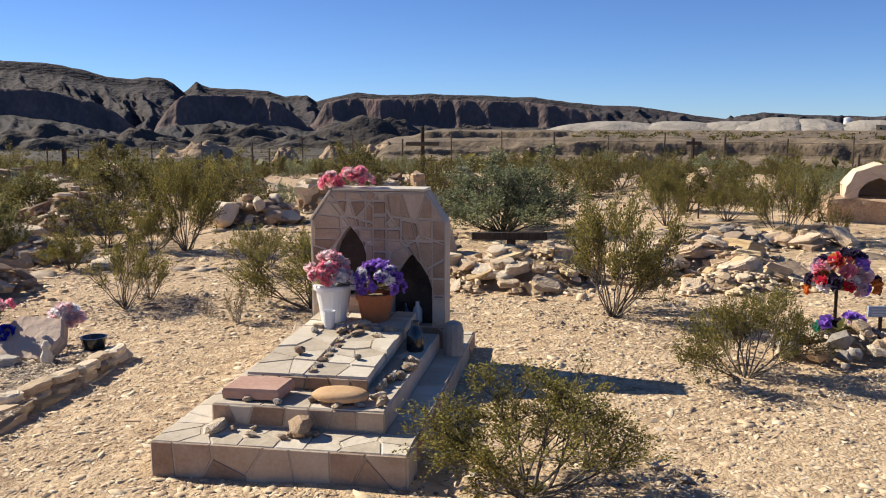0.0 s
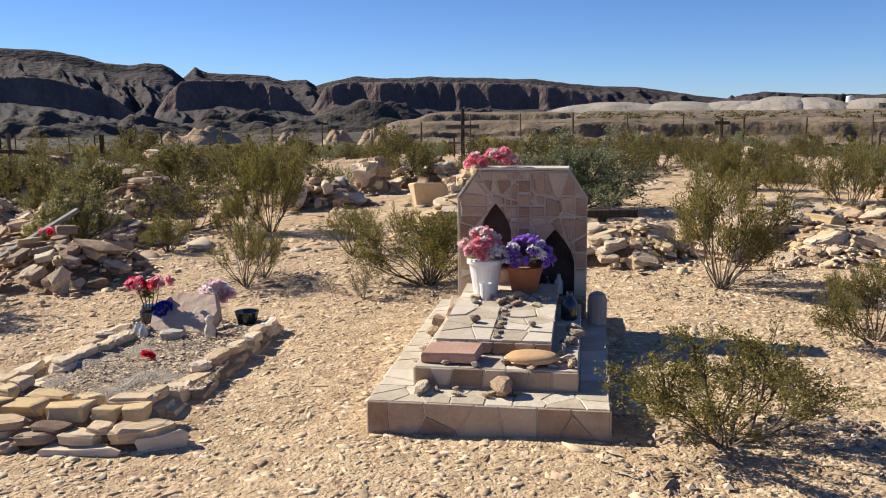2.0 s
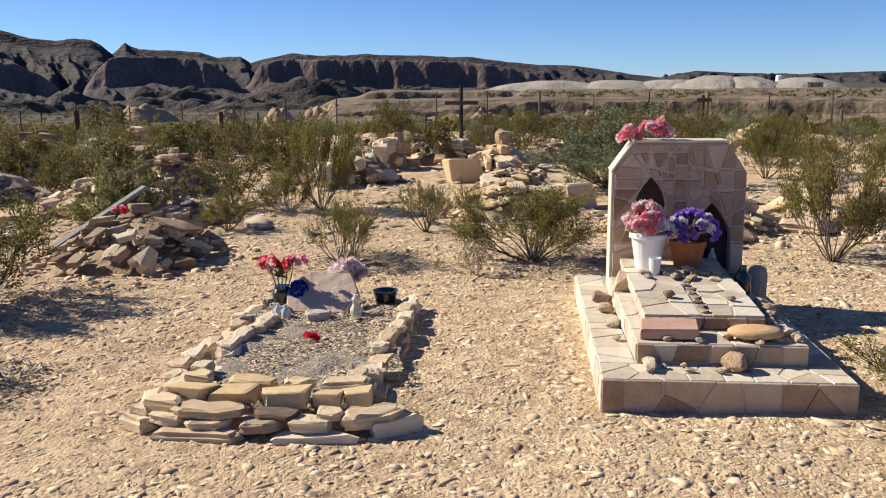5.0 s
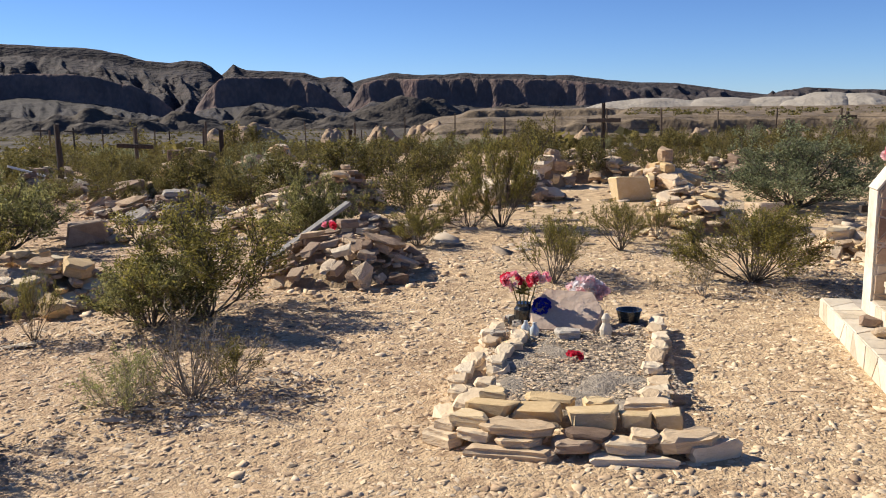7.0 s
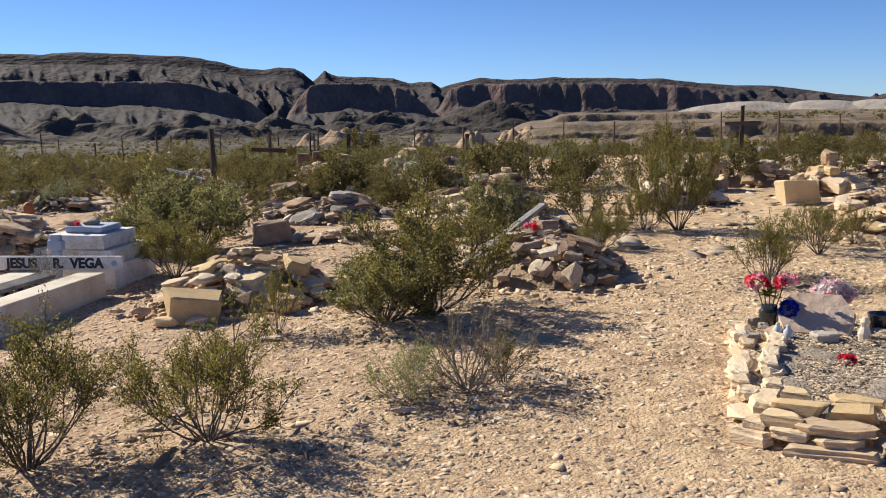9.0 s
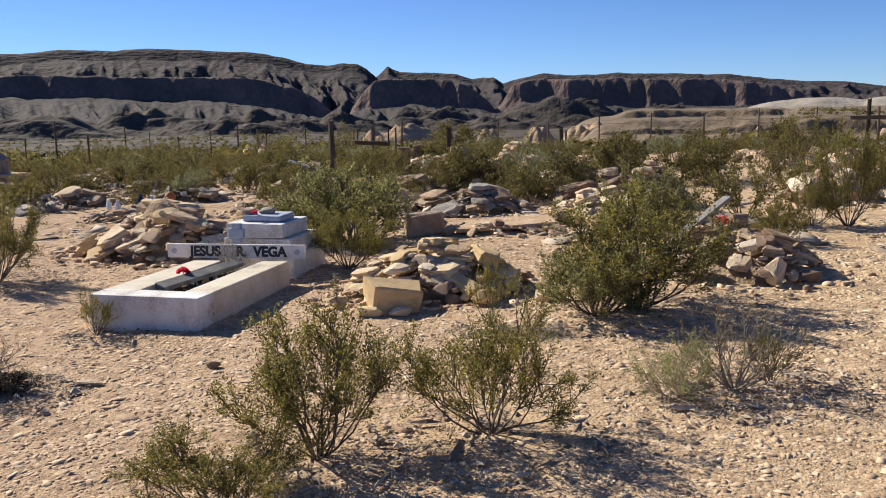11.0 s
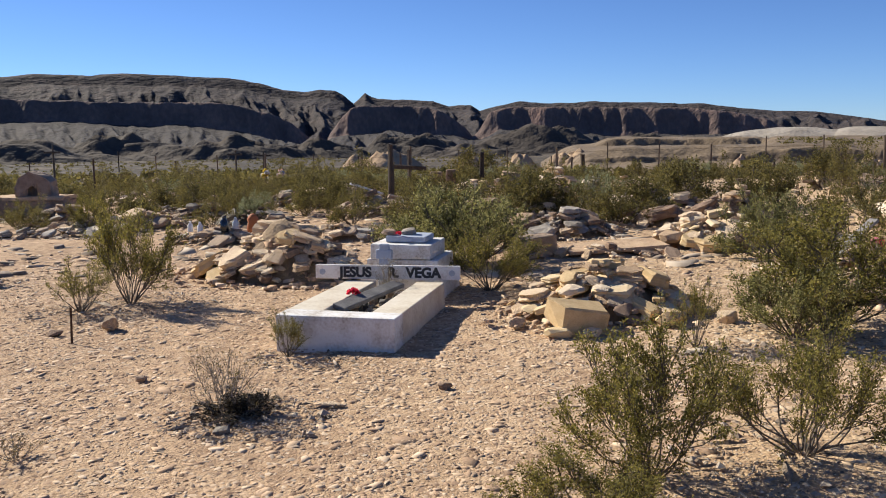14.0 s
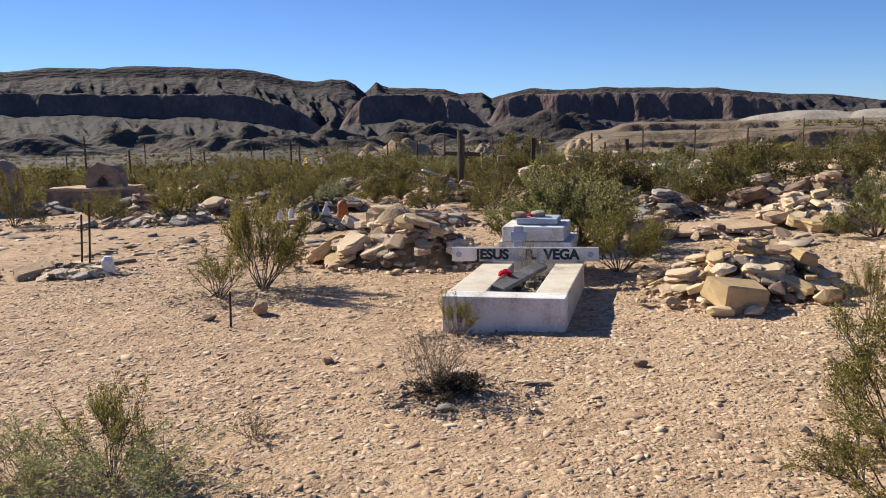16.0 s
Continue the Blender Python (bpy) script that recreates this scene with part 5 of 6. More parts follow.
pave(headstone, pose(0, HY, 0) @ front, cross_stones, M_PAVE, 0.012, 0.004)
# pale sunward side and cap: sunlight put into their cream colour
part("sunlit_side", slab_bm(HX0 - 0.012, HY + 0.004, HB, HX0 - 0.001, HY + HT, 0.9, 0.003), M_CREAM, headstone, "pale headstone side with sunlight put into its colour")
for x0, z0, x1, z1, nm in ((HX0 - 0.006, 0.9, HX0 + 0.125, HTOP, "cap"), (HX0 + 0.13, HTOP + 0.004, HX1 - 0.12, HTOP + 0.004, "cap")):
    ln = math.hypot(x1 - x0, z1 - z0)
    part(nm, slab_bm(0, 0, 0, ln, HT + 0.012, 0.016, 0.004), M_CREAM, headstone, m=pose(x0, HY - 0.004, z0, 0, -math.degrees(math.atan2(z1 - z0, x1 - x0)), 0))


# ---- flowers ----
def blossom_mesh(name, mat, seed, petals=26, size=1.0, ruffle=0.35):
    rng = random.Random(seed)
    v, f = [], []
    for _ in range(petals):
        d = Vector([rng.gauss(0, 1) for _ in range(3)])
        d.z = abs(d.z) * 0.9 + 0.1
        d.normalize()
        side = d.cross(Vector([rng.gauss(0, 1) for _ in range(3)])).normalized()
        up = side.cross(d)
        k = len(v)
        w = rng.uniform(0.16, 0.28) * size
        r = rng.uniform(0.35, 0.55) * size
        v += [d * 0.08 * size, d * r * 0.6 + side * w + up * ruffle * 0.1, d * r + side * w * 0.5 + up * 0.12 * size * rng.uniform(-1, 1), d * r * 0.97 - side * w * 0.5 - up * 0.1 * size * rng.uniform(-1, 1), d * r * 0.6 - side * w]
        f += [(k, k + 1, k + 2), (k, k + 2, k + 3), (k, k + 3, k + 4)]
    return mesh_of(name, v, f, mat)


BLOOMS = {}


def bouquet(parent, mats, n, cx, cy, cz, rx, ry, rz, size, seed, leaf=True, dome=True):
    """Blossoms round a middle, facing outwards, with a few leaves."""
    rng = random.Random(seed)
    for i in range(n):
        d = Vector([rng.gauss(0, 1) for _ in range(3)]).normalized()
        if dome:
            d.z = abs(d.z)
        mat = mats[i % len(mats)]
        key = (mat.name, i % 2)
        if key not in BLOOMS:
            BLOOMS[key] = blossom_mesh("blossom", mat, len(BLOOMS) + 5)
        q = d.to_track_quat("Z", "Y").to_matrix().to_4x4()
        s = size * rng.uniform(0.8, 1.2)
        child("blossom", BLOOMS[key], parent, Matrix.Translation((cx + d.x * rx, cy + d.y * ry, cz + d.z * rz)) @ q @ Matrix.Diagonal((s, s, s, 1)))
    if leaf:
        v, f = [], []
        for _ in range(26):
            d = Vector((rng.gauss(0, 1), rng.gauss(0, 1), rng.uniform(-0.2, 0.9))).normalized()
            side = d.cross(Vector((0, 0, 1))).normalized() * size * 0.22
            a = Vector((cx, cy, cz))
            e = a + Vector((d.x * rx, d.y * ry, d.z * rz)) * 1.15
            m_ = a.lerp(e, 0.6)
            k = len(v)
            v += [a, m_ + side, e, m_ - side]
            f += [(k, k + 1, k + 2), (k, k + 2, k + 3)]
        child("leaves", mesh_of("leaves", v, f, M_LEAFGREEN), parent)


def place(u, v, z):
    return TOMB @ pose(u, v, z)


pot = thing("flower_pot", "white plastic pot of pink and white silk flowers", "flower pot", place(0.40, 1.50, 0.337))
part("pot", lathe_bm([(0.075, 0), (0.105, 0.19), (0.115, 0.19), (0.115, 0.215), (0.10, 0.215), (0.095, 0.17)], 24), M_PLASTIC, pot, smooth=False)
part("soil", lathe_bm([(0.097, 0.16), (0.097, 0.175)], 16), M_DIRT, pot)
part("rim", lathe_bm([(0.112, 0.188), (0.119, 0.19), (0.119, 0.212), (0.112, 0.218), (0.104, 0.214)], 24), M_PLASTIC, pot)
bouquet(pot, [M_PINK, M_PALEPINK, M_PINK, M_PALEPINK, M_WHITEPETAL], 30, -0.03, -0.02, 0.25, 0.11, 0.09, 0.14, 0.085, 1)
bouquet(pot, [M_WHITEPETAL], 14, 0.07, -0.05, 0.215, 0.07, 0.07, 0.08, 0.075, 2, False)
pot = thing("flower_pot", "terracotta pot of purple silk flowers", "flower pot", place(0.645, 1.53, 0.338))
part("pot", lathe_bm([(0.08, 0), (0.105, 0.13), (0.112, 0.13), (0.112, 0.165), (0.10, 0.165), (0.09, 0.13)], 24), M_TERRA, pot)
part("soil", lathe_bm([(0.095, 0.13), (0.095, 0.145)], 16), M_DIRT, pot)
bouquet(pot, [M_PURPLE, M_PURPLE, M_PURPLE, M_PURPLE, M_WHITEPETAL], 46, 0.02, -0.02, 0.20, 0.145, 0.10, 0.14, 0.075, 3)
spray = thing("flower_spray", "pink silk flower spray on the headstone", "flowers", place(0.40, 1.82, HTOP + 0.02))
bouquet(spray, [M_PINK, M_PINK, M_PALEPINK], 20, 0.06, 0, 0.03, 0.10, 0.06, 0.08, 0.065, 4, False)
bouquet(spray, [M_PINK, M_PALEPINK], 12, -0.10, 0, 0.01, 0.05, 0.05, 0.05, 0.08, 5, False)
cup = new("cup", mesh_bm("cup", lathe_bm([(0.03, 0), (0.038, 0.1), (0.034, 0.1), (0.03, 0.02)], 16), M_PLASTIC))
cup.matrix_basis = place(0.42, 1.33, 0.33)
tagged(cup, "white plastic cup beside the flower pot", "cup")


def bottle(m, r, h, mat, label, name="glass_jar"):
    ob = new(name, mesh_bm(name, lathe_bm([(r * 0.9, 0), (r, h * 0.05), (r, h * 0.62), (r * 0.5, h * 0.8), (r * 0.4, h * 0.95), (r * 0.45, h)], 16), mat, True))
    ob.matrix_basis = m
    return tagged(ob, label, "jar", group="offering jars")


bottle(place(0.93, 1.30, H2), 0.05, 0.17, M_DARKGLASS, "dark glass bottle on the tomb's step")
bottle(place(0.85, 1.79, 0.275), 0.03, 0.13, M_GLASS, "clear candle jar inside the niche")
bottle(place(0.77, 1.80, 0.275), 0.04, 0.12, M_DARKGLASS, "dark candle jar inside the niche")
bottle(place(0.41, 1.81, 0.425), 0.03, 0.14, M_DARKGLASS, "dark candle jar inside the upper niche")
stub = new("stone_stub", mesh_bm("stone_stub", lathe_bm([(0.06, 0), (0.062, 0.15), (0.05, 0.19), (0.02, 0.205)], 12), M_GREY))
stub.matrix_basis = place(1.1, 1.62, H1)
tagged(stub, "short rounded grey stone post on the tomb base", "stone")

flat = new("sandstone_slab", mesh_bm("sandstone_slab", prism_bm([(-0.15, -0.08), (0.13, -0.10), (0.15, 0.07), (0.02, 0.10), (-0.13, 0.09)], 0, 0.05, None, 0, 0.006), M_PINKSLAB))
flat.matrix_basis = place(0.36, 0.38, H2 + 0.012) @ pose(0, 0, 0, 3, -2, 0)
tagged(flat, "flat pink sandstone slab lying on the tomb", "stone slab")
bm = lathe_bm([(0.08, 0), (0.115, 0.012), (0.118, 0.03), (0.10, 0.045), (0.05, 0.05)], 18)
flat = new("sandstone_slab", mesh_bm("sandstone_slab", bm, M_ORANGESLAB, True))
flat.matrix_basis = place(0.77, 0.34, H2 + 0.012) @ Matrix.Diagonal((1.15, 0.75, 1, 1))
tagged(flat, "oval orange sandstone slab lying on the tomb", "stone slab")

rng = random.Random(77)


def tomb_stone(u, v, z, sx, sy, sz, k="lime", label="small offering stone on the tomb"):
    ob = new("offering_stone", ROCKS[k][rng.randrange(7)])
    ob.matrix_basis = place(u, v, z + sz * 0.4) @ srt(0, 0, 0, sx, sy, sz, 0, 0, rng.uniform(0, 360))
    return tagged(ob, label, "stone", group="offering stones")


tomb_stone(0.63, 0.16, H1, 0.16, 0.12, 0.1, "lime", "rough white rock on the tomb's lower step")
tomb_stone(0.24, 0.17, H1, 0.2, 0.08, 0.05)
tomb_stone(0.12, 1.2, H1, 0.12, 0.08, 0.07)
tomb_stone(0.12, 1.45, H1, 0.14, 0.1, 0.08, "brown")
tomb_stone(0.24, 1.36, H1, 0.16, 0.14, 0.26, "lime", "upright rough yellow rock beside the headstone")
tomb_stone(0.14, 0.9, H1, 0.12, 0.1, 0.05)
tomb_stone(0.13, 0.62, H1, 0.06, 0.05, 0.03, "grey")
tomb_stone(0.42, 0.80, 0.318, 0.07, 0.06, 0.05, "brown")
tomb_stone(0.74, 0.75, 0.316, 0.06, 0.04, 0.035, "grey")
tomb_stone(0.62, 1.2, 0.33, 0.13, 0.05, 0.03)
tomb_stone(0.52, 1.22, 0.33, 0.1, 0.06, 0.035)
tomb_stone(0.74, 1.17, 0.328, 0.1, 0.05, 0.03)
tomb_stone(0.37, 1.22, 0.33, 0.07, 0.05, 0.03, "grey")
tomb_stone(0.62, 1.36, 0.335, 0.1, 0.06, 0.05)
for i in range(16):
    tomb_stone(rng.uniform(0.90, 0.985), rng.uniform(0.28, 1.1), H2, rng.uniform(0.04, 0.11), 0.05, 0.05, rng.choice(("lime", "grey")))
for i in range(9):
    tomb_stone(rng.uniform(0.28, 0.95), rng.uniform(0.26, 0.33), H2, rng.uniform(0.04, 0.1), 0.05, 0.03, rng.choice(("lime", "grey", "brown")))
for i in range(8):
    tomb_stone(rng.uniform(0.3, 0.7), rng.uniform(0.06, 0.2), H1, rng.uniform(0.03, 0.08), 0.04, 0.025, rng.choice(("lime", "brown")))

# ---- stone-kerbed grave ----
GRAVE = pose(-3.45, 3.77, -0.07, 0, 0, -9.5)
kerb = thing("kerbed_grave", "grave bordered by stacked flat limestone pieces", "grave", GRAVE)
GW, GL = 1.12, 2.1
u = np.linspace(0, 1, 24)
U, V = np.meshgrid(u, u, indexing="ij")
Zf = 0.07 + 0.03 * fbm(U * 6, V * 9, 3, 3) - 0.12 * smoothstep(0.44, 0.5, np.maximum(np.abs(U - 0.5), np.abs(V - 0.5)))
child("gravel_fill", grid_mesh("gravel_fill", 0.06 + U * (GW - 0.12), 0.2 + V * (GL - 0.25), Zf, M_GREYFILL), kerb, None, "grey gravel fill")
rng = random.Random(8)


def kerb_stone(u, v, z, ln, wd, ht, turn, k):
    child("stone", (SLABS if rng.random() < 0.85 else ROCKS)[k][rng.randrange(7)], kerb, srt(u, v, z + ht * 0.45, ln, wd, ht, rng.uniform(-4, 4), rng.uniform(-4, 4), turn + rng.uniform(-6, 6)))


# curved front, course by course: (from, to, height, kind)
FRONT = (
    (-0.10, -0.02, 0.16, ((-0.07, 0.14, 0.075, "pale"), (0.13, 0.60, 0.062, "pale"), (0.63, 1.07, 0.06, "pale"), (1.06, 1.34, 0.10, "pale"))),
    (-0.055, 0.042, 0.17, ((-0.02, 0.10, 0.06, "pale"), (0.08, 0.28, 0.05, "pale"), (0.27, 0.51, 0.045, "pale"), (0.52, 0.74, 0.05, "brown"), (0.73, 0.95, 0.055, "pale"), (0.96, 1.29, 0.08, "pale"))),
    (-0.02, 0.088, 0.17, ((0.03, 0.25, 0.062, "yellow"), (0.19, 0.57, 0.05, "pale"), (0.57, 0.81, 0.035, "brown"), (0.86, 1.0, 0.04, "pale"))),
    (0.12, 0.10, 0.15, ((0.10, 0.35, 0.085, "yellow"), (0.34, 0.56, 0.085, "yellow"), (0.59, 0.81, 0.085, "yellow"), (0.82, 0.96, 0.07, "yellow"), (0.96, 1.09, 0.075, "yellow"))),
    (0.26, 0.13, 0.16, ((0.14, 0.30, 0.06, "yellow"), (0.36, 0.62, 0.05, "yellow"), (0.64, 0.80, 0.05, "yellow"), (0.82, 1.08, 0.05, "pale"))))
for course, (dv, z, wide, stones) in enumerate(FRONT):
    for x0, x1, ht, k in stones:
        mid = (x0 + x1) / 2
        c = (mid - 0.62) / 0.72
        me = (BLOCKS if course == 3 else SLABS)[k][rng.randrange(7)]
        child("stone", me, kerb, srt(mid, dv + 0.24 * abs(c) ** 3.0, 0.88 * z + ht * 0.5, (x1 - x0) * 1.08, 0.86 * wide * rng.uniform(0.9, 1.15), ht * 0.94, rng.uniform(-3, 3), rng.uniform(-3, 3), 42 * c * abs(c) + rng.uniform(-4, 4)))
for side, x, wide, ht, drift in ((0, 0.0, 0.17, 0.075, 0.02), (0, 0.10, 0.15, 0.10, 0.12), (1, 0.98, 0.16, 0.10, 0.06), (1, 1.10, 0.10, 0.05, 0.0)):
    v = 0.22 if side == 0 else 0.36
    while v < GL - 0.1:
        ln = rng.uniform(0.14, 0.27)
        kerb_stone(x + rng.uniform(-0.025, 0.025) + drift * v / GL, v + ln / 2, 0.0, ln * 1.35, wide * rng.uniform(0.8, 1.25), ht * rng.uniform(0.7, 1.2), 90, rng.choice(("pale", "pale", "pale", "yellow")))
        if rng.random() < 0.7 and x < 1.05:
            kerb_stone(x + rng.uniform(-0.03, 0.03) + drift * v / GL, v + ln / 2, ht * 0.9, ln * 1.1, 0.12, 0.05, 90, "pale")
        v += ln * (0.9 if x < 1.05 else 1.8)
for i in range(26):
    kerb_stone(rng.uniform(0.74, 1.08), rng.uniform(1.6, 2.08), 0.05, rng.uniform(0.06, 0.14), 0.08, 0.06, rng.uniform(0, 180), rng.choice(("lime", "grey", "brown")))
for i in range(14):
    kerb_stone(rng.uniform(0.06, 0.26), rng.uniform(1.5, 1.98), 0.05, rng.uniform(0.08, 0.18), 0.08, 0.08, rng.uniform(0, 180), rng.choice(("lime", "grey")))
kerb_stone(0.49, 1.60, 0.09, 0.19, 0.14, 0.05, 10, "grey")


def gplace(u, v, z):
    return GRAVE @ pose(u, v, z)


M_PINKTAN = material("pinkish_tan_stone", [(0.25, (0.42, 0.30, 0.22)), (0.7, (0.58, 0.45, 0.35))], 5, 0.9, 0.7, 16, bump_dist=0.02)
marker = new("grave_slab", mesh_bm("grave_slab", prism_bm([(-0.20, 0), (0.19, 0), (0.24, 0.20), (0.17, 0.36), (-0.15, 0.37), (-0.25, 0.18)], -0.045, 0.045, None, 0.0, 0.012), M_PINKTAN))
marker.matrix_basis = gplace(0.46, 1.74, 0.06) @ pose(0, 0, 0, 34, 0, 0)
tagged(marker, "broad tan stone slab leaning at the grave's head", "grave marker")
vase = thing("flower_vase", "glass jar of red and pink silk roses", "flower vase", gplace(0.18, 1.9, 0.06))
part("jar", lathe_bm([(0.06, 0), (0.065, 0.02), (0.065, 0.13), (0.05, 0.15), (0.05, 0.17)], 16), M_DARKGLASS, vase)
for k in range(5):
    sv, sf = [], []
    tube(sv, sf, [Vector((0.01 * k - 0.02, 0, 0.1)), Vector((0.03 * k - 0.06, 0.01, 0.22)), Vector((0.04 * k - 0.08, 0, 0.30))], [0.005, 0.004, 0.003], 5)
    child("flower_stem", mesh_of("flower_stem", sv, sf, M_LEAFGREEN), vase)
bouquet(vase, [M_RED, M_PINK], 6, -0.08, 0, 0.30, 0.05, 0.04, 0.05, 0.09, 11, False)
bouquet(vase, [M_RED, M_PINK, M_PALEPINK], 6, 0.10, 0, 0.31, 0.05, 0.04, 0.05, 0.09, 12, False)
bouquet(vase, [M_PALEPINK], 2, 0, 0.02, 0.24, 0.07, 0.06, 0.09, 0.09, 13)
bl = thing("silk_flower", "deep blue silk flower on the stone slab", "flowers", gplace(0.30, 1.88, 0.2))
bouquet(bl, [M_BLUE], 30, 0, 0, 0.0, 0.05, 0.05, 0.06, 0.045, 14, False, False)
wreath = thing("silk_flowers", "faded pale pink silk flower bunch behind the slab", "flowers", gplace(0.58, 2.12, 0.26))
bouquet(wreath, [M_PALEPINK, M_WHITEPETAL, M_PALEPINK, M_WHITEPETAL], 22, 0, 0, 0, 0.11, 0.06, 0.08, 0.09, 15, False)
rd = thing("silk_flower", "red silk flower lying on grave gravel", "flowers", gplace(0.55, 1.14, 0.1))
bouquet(rd, [M_RED], 4, 0, 0, 0, 0.035, 0.03, 0.015, 0.055, 16, False)
bowl = new("plant_bowl", mesh_bm("plant_bowl", lathe_bm([(0.06, 0), (0.085, 0.09), (0.075, 0.09), (0.05, 0.03)], 16), M_DARKGLASS))
bowl.matrix_basis = gplace(0.86, 1.98, 0.1)
tagged(bowl, "dark bowl at the grave's head", "bowl")
statuette = new("statuette", mesh_bm("statuette", lathe_bm([(0.035, 0), (0.04, 0.05), (0.022, 0.09), (0.03, 0.12), (0.012, 0.15)], 10), M_CREAM))
statuette.matrix_basis = gplace(0.72, 1.68, 0.08)
tagged(statuette, "tiny pale figurine standing on grave stones", "figurine")
for uu, vv in ((0.22, 1.66), (0.28, 1.62)):
    bottle(gplace(uu, vv, 0.07), 0.03, 0.1, M_GLASS, "small clear glass candle jar")

# ---- white concrete grave ----
VEGA = pose(-9.30, 5.44, -0.17, 0, 0, -3.0)
vg = thing("concrete_grave", "whitewashed concrete grave box with open bed", "grave", VEGA)
VW, VL, VH = 0.90, 1.56, 0.255
part("front_wall", slab_bm(0, 0, -0.05, VW, 0.22, VH, 0.008, 0.004, 1), M_WHITE, vg)
part("left_wall", slab_bm(0.002, 0.222, -0.05, 0.28, VL, VH - 0.003, 0.008, 0.004, 2), M_CREAM, vg)
part("right_wall", slab_bm(VW - 0.25, 0.222, -0.05, VW - 0.002, VL, VH - 0.003, 0.008, 0.004, 3), M_CREAM, vg)
part("bed", slab_bm(0.27, 0.21, -0.05, VW - 0.24, VL, VH - 0.12, 0.004), M_DIRT, vg)
rng = random.Random(4)
for i in range(46):
    child("stone", SLABS[rng.choice(("dark", "grey", "dark", "brown"))][rng.randrange(7)], vg, srt(rng.uniform(0.3, 0.63), rng.uniform(0.26, 1.4), VH - 0.1, rng.uniform(0.06, 0.13), 0.07, rng.uniform(0.05, 0.1), 0, 0, rng.uniform(0, 360)))
board = new("fallen_slab", mesh_bm("fallen_slab", slab_bm(-0.06, -0.45, 0, 0.06, 0.45, 0.04, 0.006, 0.004, 5), M_DARKSTONE))
board.matrix_basis = VEGA @ pose(0.44, 0.85, VH - 0.02, 3, 12, -14)
tagged(board, "fallen narrow grey slab lying across the grave", "slab")
rd = thing("silk_flower", "red silk flower on the white grave", "flowers", VEGA @ pose(0.34, 0.75, VH + 0.02))
bouquet(rd, [M_RED], 5, 0, 0, 0, 0.04, 0.03, 0.02, 0.07, 21, False)
# name board
sign = thing("name_board", "white wooden name board with black lettering", "sign", pose(-8.855, 7.02, 0.088, -4, 0.0, 2.0))
part("board", slab_bm(-0.655, -0.02, 0, 0.655, 0.02, 0.125, 0.004, 0.002, 6), M_WHITE, sign)


def lettering(text, size, parent, x, z, y=-0.022):
    cu = bpy.data.curves.new("lettering", "FONT")
    cu.body, cu.size, cu.extrude, cu.offset = text, size, 0.0015, 0.006
    cu.align_x = "CENTER"
    tmp = bpy.data.objects.new("lettering", cu)
    scene.collection.objects.link(tmp)
    me = bpy.data.meshes.new_from_object(tmp.evaluated_get(bpy.context.evaluated_depsgraph_get()))
    bpy.data.objects.remove(tmp)
    me.materials.append(M_BLACK)
    return child("lettering", me, parent, pose(x, y, z, 90, 0, 0), "hand-painted black capital letters")


lettering("JESUS", 0.122, sign, -0.285, 0.022)
lettering("R.", 0.122, sign, 0.06, 0.022)
lettering("VEGA", 0.122, sign, 0.33, 0.022)
for x in (-0.59, 0.585):
    bmr = lathe_bm([(0.0, -0.001), (0.028, 0.0), (0.028, 0.002), (0.0, 0.003)], 8)
    part("rosette", bmr, M_BLUEGREY, sign, m=pose(x, -0.021, 0.062, 90, 0, 0))
# stepped pedestal with statuary base
ped = thing("grave_pedestal", "whitewashed stepped concrete pedestal at the grave's head", "pedestal", pose(-9.12, 7.30, -0.14, 0, 0, -3))
part("lower_step", slab_bm(-0.06, 0.0, -0.05, 0.72, 0.75, 0.22, 0.01, 0.006, 7), M_WHITE, ped)
part("middle_step", slab_bm(-0.02, 0.06, 0.222, 0.67, 0.7, 0.36, 0.01, 0.006, 8), M_WHITE, ped)
part("block", slab_bm(0.02, 0.05, 0.362, 0.60, 0.62, 0.50, 0.01, 0.006, 9), M_WHITE, ped)
part("top_plate", slab_bm(0.14, 0.16, 0.502, 0.52, 0.5, 0.56, 0.01, 0.006, 10), M_BLUEGREY, ped)
small = thing("concrete_cross", "small blue-grey painted concrete cross", "cross", pose(-8.93, 7.19, 0.02, -6, 0, -3))
part("shaft", slab_bm(-0.045, -0.03, -0.05, 0.045, 0.03, 0.36, 0.012), M_BLUEGREY, small)
part("arm", slab_bm(-0.075, -0.033, 0.22, 0.075, 0.027, 0.31, 0.012), M_BLUEGREY, small)
loose_stone(-8.95, 7.55, 0.18, 0.14, 0.07, "brown", 3, z=0.42, label="reddish stone resting on the pedestal")
loose_stone(-8.78, 7.6, 0.16, 0.14, 0.08, "grey", 2, z=0.42, label="grey stone resting on the pedestal")
rd = thing("silk_flower", "red ribbon flower on the pedestal", "flowers", pose(-8.86, 7.45, 0.44))
bouquet(rd, [M_RED], 3, 0, 0, 0, 0.04, 0.03, 0.01, 0.05, 22, False)
shrub(-8.78, 6.75, 0.34, 0.34, "dry", "dry_shrub", dz=0.12)

